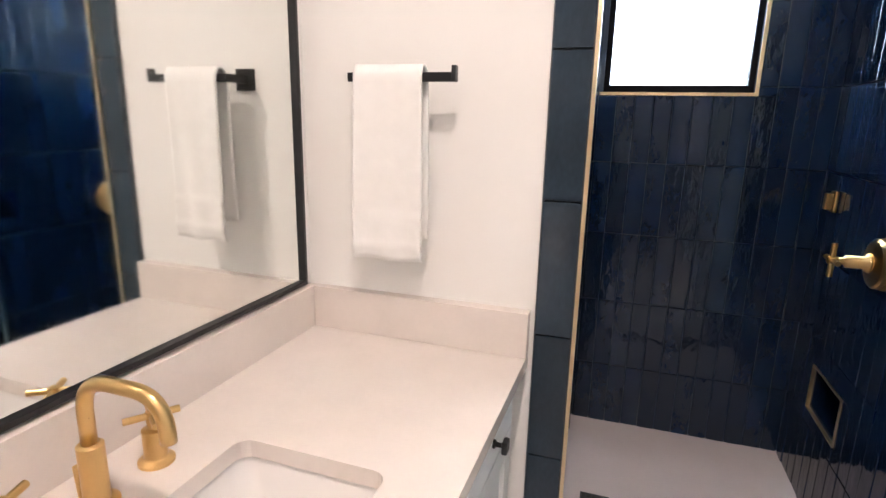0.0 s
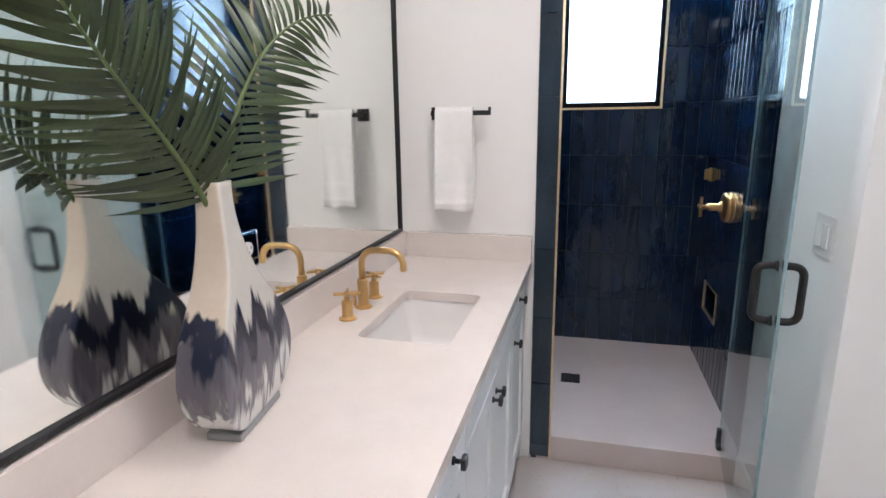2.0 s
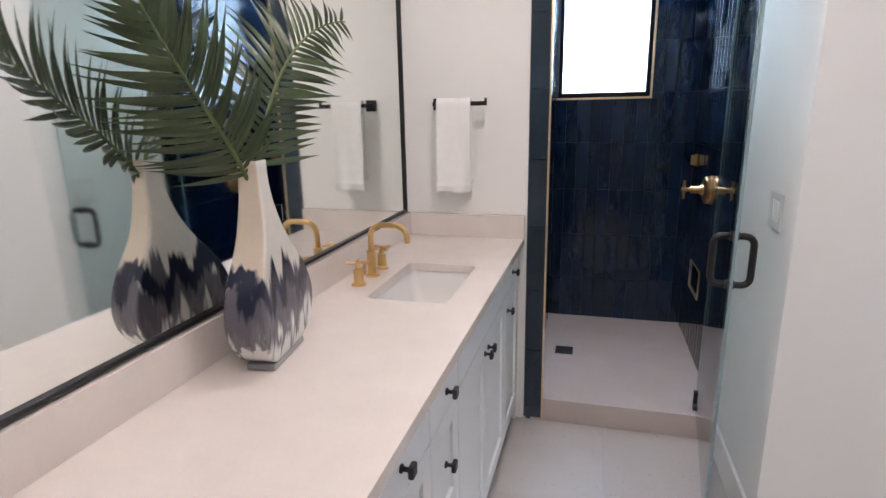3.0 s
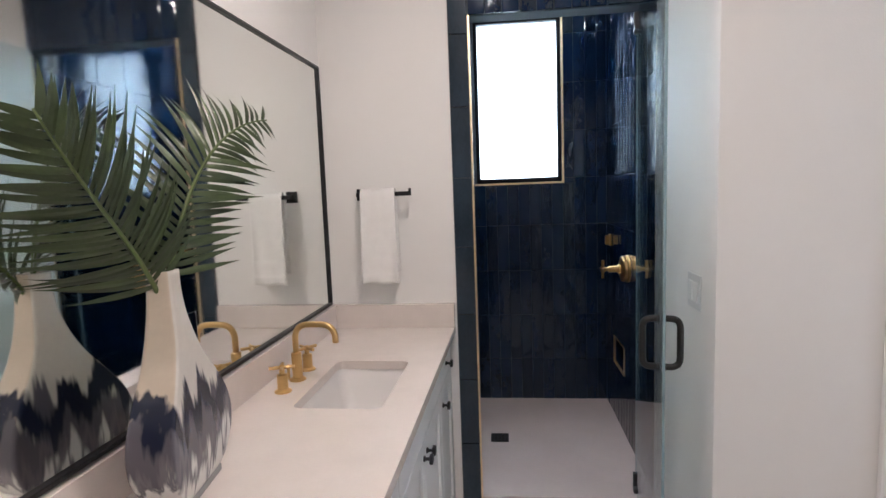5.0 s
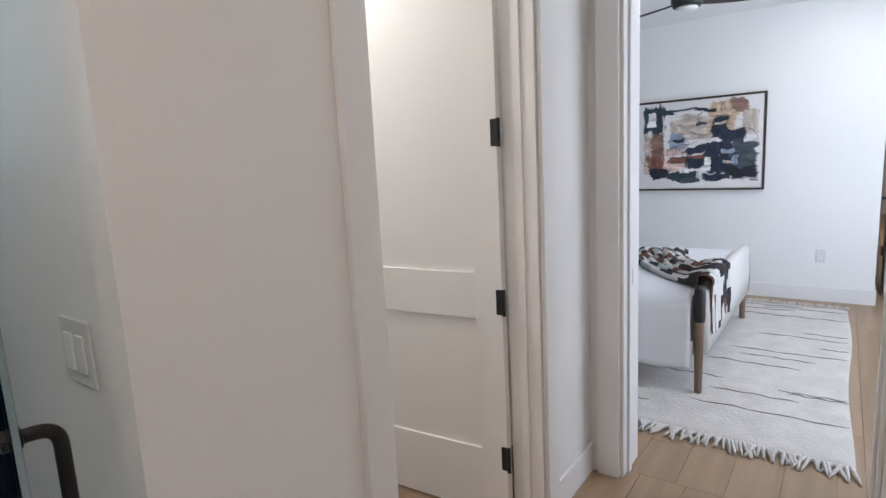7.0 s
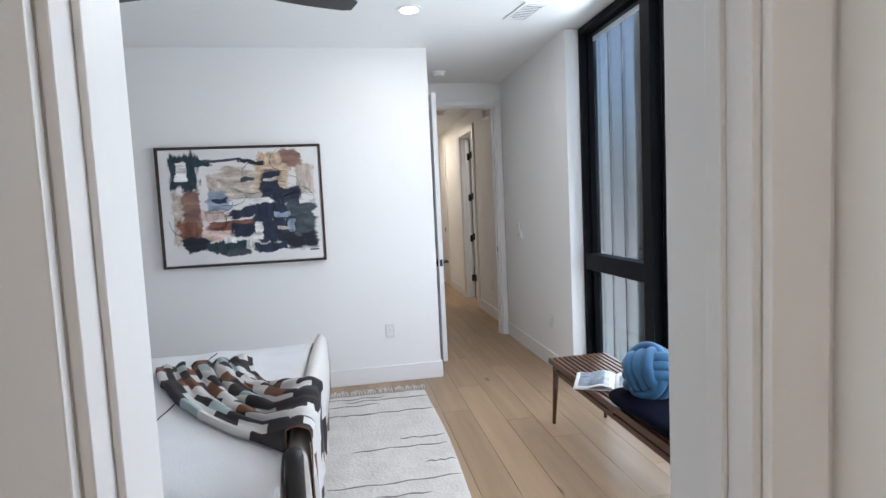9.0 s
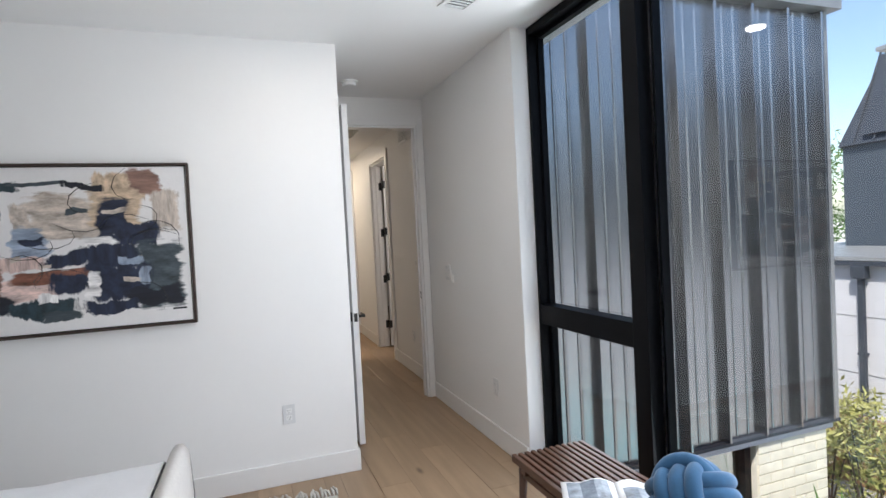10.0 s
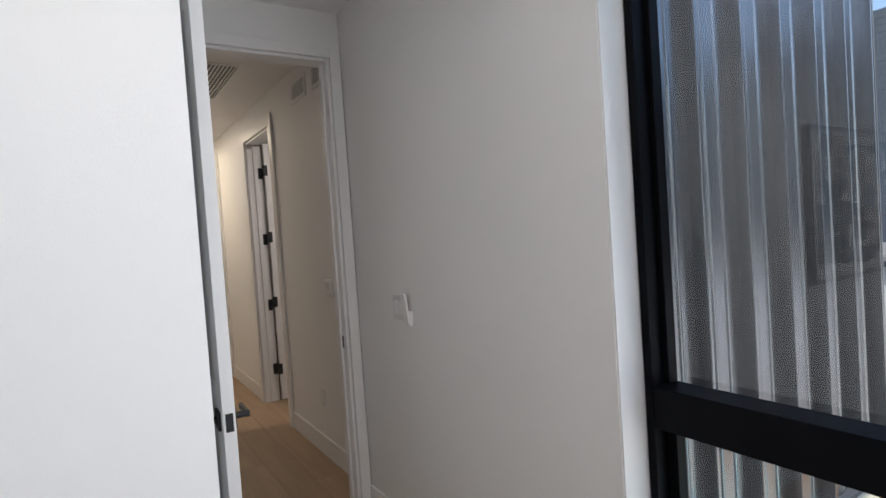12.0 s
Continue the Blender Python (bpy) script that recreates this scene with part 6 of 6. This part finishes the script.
# blue-grey neighbour house with a mansard
grey = thing("neighbour_house", 0, -13.0, GZ, "blue-grey sided house with a dark metal mansard", "house")
part("wall", boxes((-14, 11.95, -6, 0, 0, 6.05), (-14, 9.75, -6, 0, 6.05, 8.12)), M_SIDING, grey)
for k in range(34):
    z = 3.6 + k * 0.132
    part("siding_board", boxes((-14.0 if z < 6.0 else -14.0, 11.95 if z < 6.0 else 9.75, 0.0, 0.018, z, z + 0.126)), M_SIDING, grey)
bm = bmesh.new()
lo = [bm.verts.new(p) for p in ((12.0, 0.10, 6.05), (9.75, 0.10, 6.05), (9.75, -0.75, 8.12), (11.45, -0.75, 8.12))]
bm.faces.new(lo)
shell(bm, 0.12)
roof = part("mansard", bm, M_SEAM, grey, "dark standing-seam mansard slope")
for k in range(5):
    x = 9.95 + 0.42 * k
    part("seam", tube(bmesh.new(), [(x + 0.02, 0.13, 6.1), (x - 0.02 * k, -0.72, 8.1)], 0.02, 6), M_SEAM, roof)
sky_win = part("skylight", boxes((10.35, 11.45, -0.02, 0.0, -0.95, 0.95), bevel=0.004), M_SEAM, roof, "dark skylight in the slope")
sky_win.matrix_local = pose(0, -0.20, 7.12, 20.3, 0, 0)
part("roof_cap", boxes((-14.2, 11.6, -6.2, -0.62, 8.12, 8.22), bevel=0.01), M_FLASH, grey, "pale metal roof edge")
part("conduit", tube(bmesh.new(), [(10.05, 0.06, 3.9), (10.05, 0.06, 6.1), (9.98, 0.14, 6.3), (9.9, -0.62, 8.15)], 0.022, 8), M_FLASH, grey, "pale conduit pipe")

# fence
fence = thing("wood_fence", 0, -9.4, GZ, "weathered horizontal cedar board fence", "fence")
for x in (9.9, 8.35, 6.8, 5.2):
    part("post", boxes((x - 0.06, x + 0.06, -0.03, 0.09, 0, 1.35), bevel=0.008), M_FENCE, fence)
for k in range(8):
    part("board", boxes((3.0, 12.5, -0.06, -0.032, 0.02 + k * 0.15, 0.155 + k * 0.15), bevel=0.004), M_FENCE, fence)


def leaf_cloud(bm, centre, size, count, leaf, seed, lift=0.4):
    """Many small leaves in loose clumps with gaps between them."""
    r = random.Random(seed)
    clumps = [Vector((r.gauss(0, 0.42) * size[0], r.gauss(0, 0.42) * size[1], r.uniform(-0.9, 1.0) * size[2])) for _ in range(max(10, count // 45))]
    for _ in range(count):
        p = Vector(centre) + r.choice(clumps) + Vector((r.gauss(0, 0.13) * size[0], r.gauss(0, 0.13) * size[1], r.gauss(0, 0.12) * size[2]))
        d = Vector((r.gauss(0, 1), r.gauss(0, 1), r.gauss(lift, 0.7))).normalized()
        s = d.orthogonal().normalized()
        s = (s * math.cos(r.uniform(0, 6.28)) + d.cross(s) * math.sin(r.uniform(0, 6.28))).normalized()
        ln = leaf * r.uniform(0.6, 1.3)
        a, b, c, e = p, p + d * ln * 0.5 + s * ln * 0.13, p + d * ln, p + d * ln * 0.5 - s * ln * 0.13
        bm.faces.new([bm.verts.new(q) for q in (a, b, c, e)])
    return bm


def shrub(x, y, height, seed):
    b = thing("shrub", x, y, GZ, "olive-yellow bamboo-like shrub by the fence", "shrub", group="shrubs by the fence")
    r = random.Random(seed)
    for k in range(6):
        a = r.uniform(0, 6.28)
        part("stem", tube(bmesh.new(), [(0.05 * math.cos(a), 0.05 * math.sin(a), 0.0), (0.25 * math.cos(a), 0.25 * math.sin(a), height * 0.5), (0.45 * math.cos(a), 0.45 * math.sin(a), height * 0.9)], [0.016, 0.011, 0.005], 6), M_BARK, b)
    tagged(part("foliage", leaf_cloud(bmesh.new(), (0, 0, height * 0.58), (0.75, 0.75, height * 0.42), 1700, 0.13, seed), M_BUSH, b), kind="stuff")


shrub(7.55, -7.9, 2.15, 41)
shrub(8.55, -8.2, 1.9, 42)
shrub(6.75, -8.3, 2.0, 43)
shrub(9.4, -8.6, 1.7, 44)

tree = thing("street_tree", 24.0, -27.0, GZ, "leafy green tree beyond the neighbour houses", "tree")
part("trunk", tube(bmesh.new(), [(0, 0, 0), (0.1, 0, 2.2), (0.0, 0.2, 4.0)], [0.22, 0.17, 0.11], 10), M_BARK, tree)
for k in range(5):
    a = k * 1.26
    part("limb", tube(bmesh.new(), [(0, 0.1, 3.2), (0.9 * math.cos(a), 0.9 * math.sin(a), 4.6), (1.8 * math.cos(a), 1.8 * math.sin(a), 6.0)], [0.09, 0.06, 0.03], 7), M_BARK, tree)
tagged(part("crown", leaf_cloud(bmesh.new(), (0, 0, 5.6), (3.2, 3.2, 2.6), 5200, 0.30, 77), M_TREE, tree), kind="stuff")

# tall spiky plant in front of the brick pier
agave = thing("yucca", 6.46, -4.78, GZ, "tall dark spiky yucca plant beside the brick pier", "plant")
ra = random.Random(6)
for k in range(18):
    a, tip, up = k * 2.4, ra.uniform(0.35, 0.75), ra.uniform(1.5, 2.25)
    c, s = math.cos(a), math.sin(a)
    part("leaf", tube(bmesh.new(), [(0.03 * c, 0.03 * s, 0), (0.10 * c * tip, 0.10 * s * tip, up * 0.4), (0.26 * c * tip, 0.26 * s * tip, up * 0.72), (0.55 * c * tip, 0.55 * s * tip, up)], [0.03, 0.05, 0.045, 0.003], 6, flat=0.25), M_TREE, agave)

# cream bricks of the pier, in running bond
BR_L, BR_H = 0.285, 0.092
brick_data = {}
for row in range(27):
    z = PIER_TOP - (row + 1) * BR_H
    y = PIER0 - (BR_L / 2 if row % 2 else 0)
    while y < PIER1:
        a, e = max(y, PIER0), min(y + BR_L, PIER1)
        y += BR_L
        if e - a < 0.03:
            continue
        key = round(e - a, 3)
        if key not in brick_data:
            w = e - a - 0.010
            brick_data[key] = mesh("brick", box(bmesh.new(), -0.012, 0.012, -w / 2, w / 2, -BR_H / 2 + 0.005, BR_H / 2 - 0.005, bevel=0.002), M_BRICK)
        bk = new("brick", brick_data[key])
        bk.matrix_local = pose(-0.004, (a + e) / 2, z + BR_H / 2)
        bk.parent = brickwall

# ---- tiles and planks ----


def lay_tiles(parent, name, mat, axis, face, side, u0, u1, v0, v1, tw, th, gap=0.0025, thick=0.009, holes=(), jitter=0.55, seed=1, phase=0.0):
    """Tiles on a wall plane: axis its normal, face its place, side the way they stand out; u the other level axis, v height."""
    r = random.Random(seed)
    shared = {}
    v = v0
    while v < v1 - 0.005:
        ve = min(v + th, v1)
        u = u0 - phase * tw
        while u < u1 - 0.005:
            us, ue = max(u, u0), min(u + tw, u1)
            u += tw
            if ue - us < 0.01:
                continue
            spans = [(us, ue, v, ve)]
            for h0, h1, k0, k1 in holes:
                nxt = []
                for a, b, c, d in spans:
                    if b <= h0 or a >= h1 or d <= k0 or c >= k1:
                        nxt.append((a, b, c, d))
                        continue
                    if c < k0:
                        nxt.append((a, b, c, k0))
                    if d > k1:
                        nxt.append((a, b, k1, d))
                    if a < h0:
                        nxt.append((a, h0, max(c, k0), min(d, k1)))
                    if b > h1:
                        nxt.append((h1, b, max(c, k0), min(d, k1)))
                spans = nxt
            for a, b, c, d in spans:
                w, hh = b - a - gap, d - c - gap
                if w < 0.006 or hh < 0.006:
                    continue
                key = (round(w, 3), round(hh, 3))
                if key not in shared:
                    bm = bmesh.new()
                    if axis == "z":
                        box(bm, -w / 2, w / 2, -hh / 2, hh / 2, -thick / 2, thick / 2, bevel=0.0015)
                    elif axis == "y":
                        box(bm, -w / 2, w / 2, -thick / 2, thick / 2, -hh / 2, hh / 2, bevel=0.003)
                    else:
                        box(bm, -thick / 2, thick / 2, -w / 2, w / 2, -hh / 2, hh / 2, bevel=0.003)
                    shared[key] = mesh(name, bm, mat)
                t = new(name, shared[key])
                cu, cv, cf = (a + b) / 2, (c + d) / 2, face + side * (thick / 2 + 0.0005)
                j1, j2 = (r.gauss(0, jitter) for _ in range(2))
                t.matrix_world = {"y": pose(cu, cf, cv, j1, 0, j2), "x": pose(cf, cu, cv, 0, j1, j2), "z": pose(cu, cv, cf, j1 * 0.1, j2 * 0.1, 0)}[axis]
                t.parent = parent
        v += th


ob = bpy.data.objects
lay_tiles(ob["wall_shower_back"], "tile", M_TILE, "y", SH_BACK, -1, SH_LEFT + 0.01, SH_RIGHT - 0.01, 0.0635, H, 0.0705, 0.2965, holes=((WX0 - 0.012, WX1 + 0.012, WZ0 - 0.012, WZ1 + 0.012),), seed=3)
lay_tiles(ob["wall_shower_right"], "tile", M_TILE, "x", SH_RIGHT, -1, 1.145, SH_BACK - 0.002, 0.0635, H, 0.0705, 0.2965, holes=((NI_Y0 - 0.005, NI_Y1 + 0.005, NI_Z0 - 0.005, NI_Z1 + 0.005),), seed=4)
lay_tiles(ob["wall_shower_left"], "tile", M_TILE, "x", SH_LEFT, 1, 1.235, SH_BACK - 0.012, 0.0635, H, 0.0705, 0.2965, seed=5)
lay_tiles(ob["shower_jamb"], "tile", M_JAMBTILE, "y", TOWEL_Y + 0.004, -1, JAMB_X0 + 0.002, JAMB_X1 - 0.005, 0.0635, H, 0.2, 0.2965, seed=6, thick=0.016, jitter=0.1)
lay_tiles(ob["shower_header"], "tile", M_TILE, "y", TOWEL_Y + 0.004, -1, JAMB_X1 - 0.002, 1.188, 2.212, H, 0.0705, 0.2965, seed=7, thick=0.016)
lay_tiles(ob["floor_bath"], "floor_tile", M_BATHFLOOR, "z", -0.006, 1, MIRROR_WALL - 0.06, 1.155, -2.45, 1.116, 0.6, 0.6, thick=0.006, gap=0.001, seed=8, phase=0.35)
lay_tiles(ob["floor_bath"], "floor_tile", M_BATHFLOOR, "z", -0.006, 1, 1.14, 1.62, HALL_S, HALL_Y, 0.6, 0.6, thick=0.006, gap=0.001, seed=9)


def lay_planks(parent, x0, x1, y0, y1, seed):
    """Oak boards along x with staggered ends."""
    r = random.Random(seed)
    shared = {}
    y = y0
    W = 0.19
    while y < y1 - 0.01:
        ye = min(y + W, y1)
        x = x0 - r.uniform(0, 1.6)
        while x < x1 - 0.01:
            ln = r.choice((1.5, 1.8, 2.1))
            a, b = max(x, x0), min(x + ln, x1)
            x += ln
            if b - a < 0.03:
                continue
            key = (round(b - a, 2), round(ye - y, 3))
            if key not in shared:
                w, h = b - a - 0.0015, ye - y - 0.0018
                shared[key] = mesh("plank", box(bmesh.new(), -w / 2, w / 2, -h / 2, h / 2, -0.003, 0.003, bevel=0.0006), M_OAK)
            p = new("plank", shared[key])
            p.matrix_world = pose((a + b) / 2, (y + ye) / 2, -0.0025)
            p.parent = parent
        y = ye


lay_planks(ob["floor_oak"], 1.62, 3.12, HALL_S, HALL_Y + 0.005, 21)
lay_planks(ob["floor_oak"], 1.42, 3.05, HALL_Y + 0.005, 2.2, 22)
lay_planks(ob["floor_oak"], 3.12, 14.5, -1.69, -0.45, 23)
lay_planks(ob["floor_oak"], 3.12, PIC_X, -0.45, 3.74, 24)
lay_planks(ob["floor_oak"], 9.2, 10.8, -2.9, -1.69, 25)
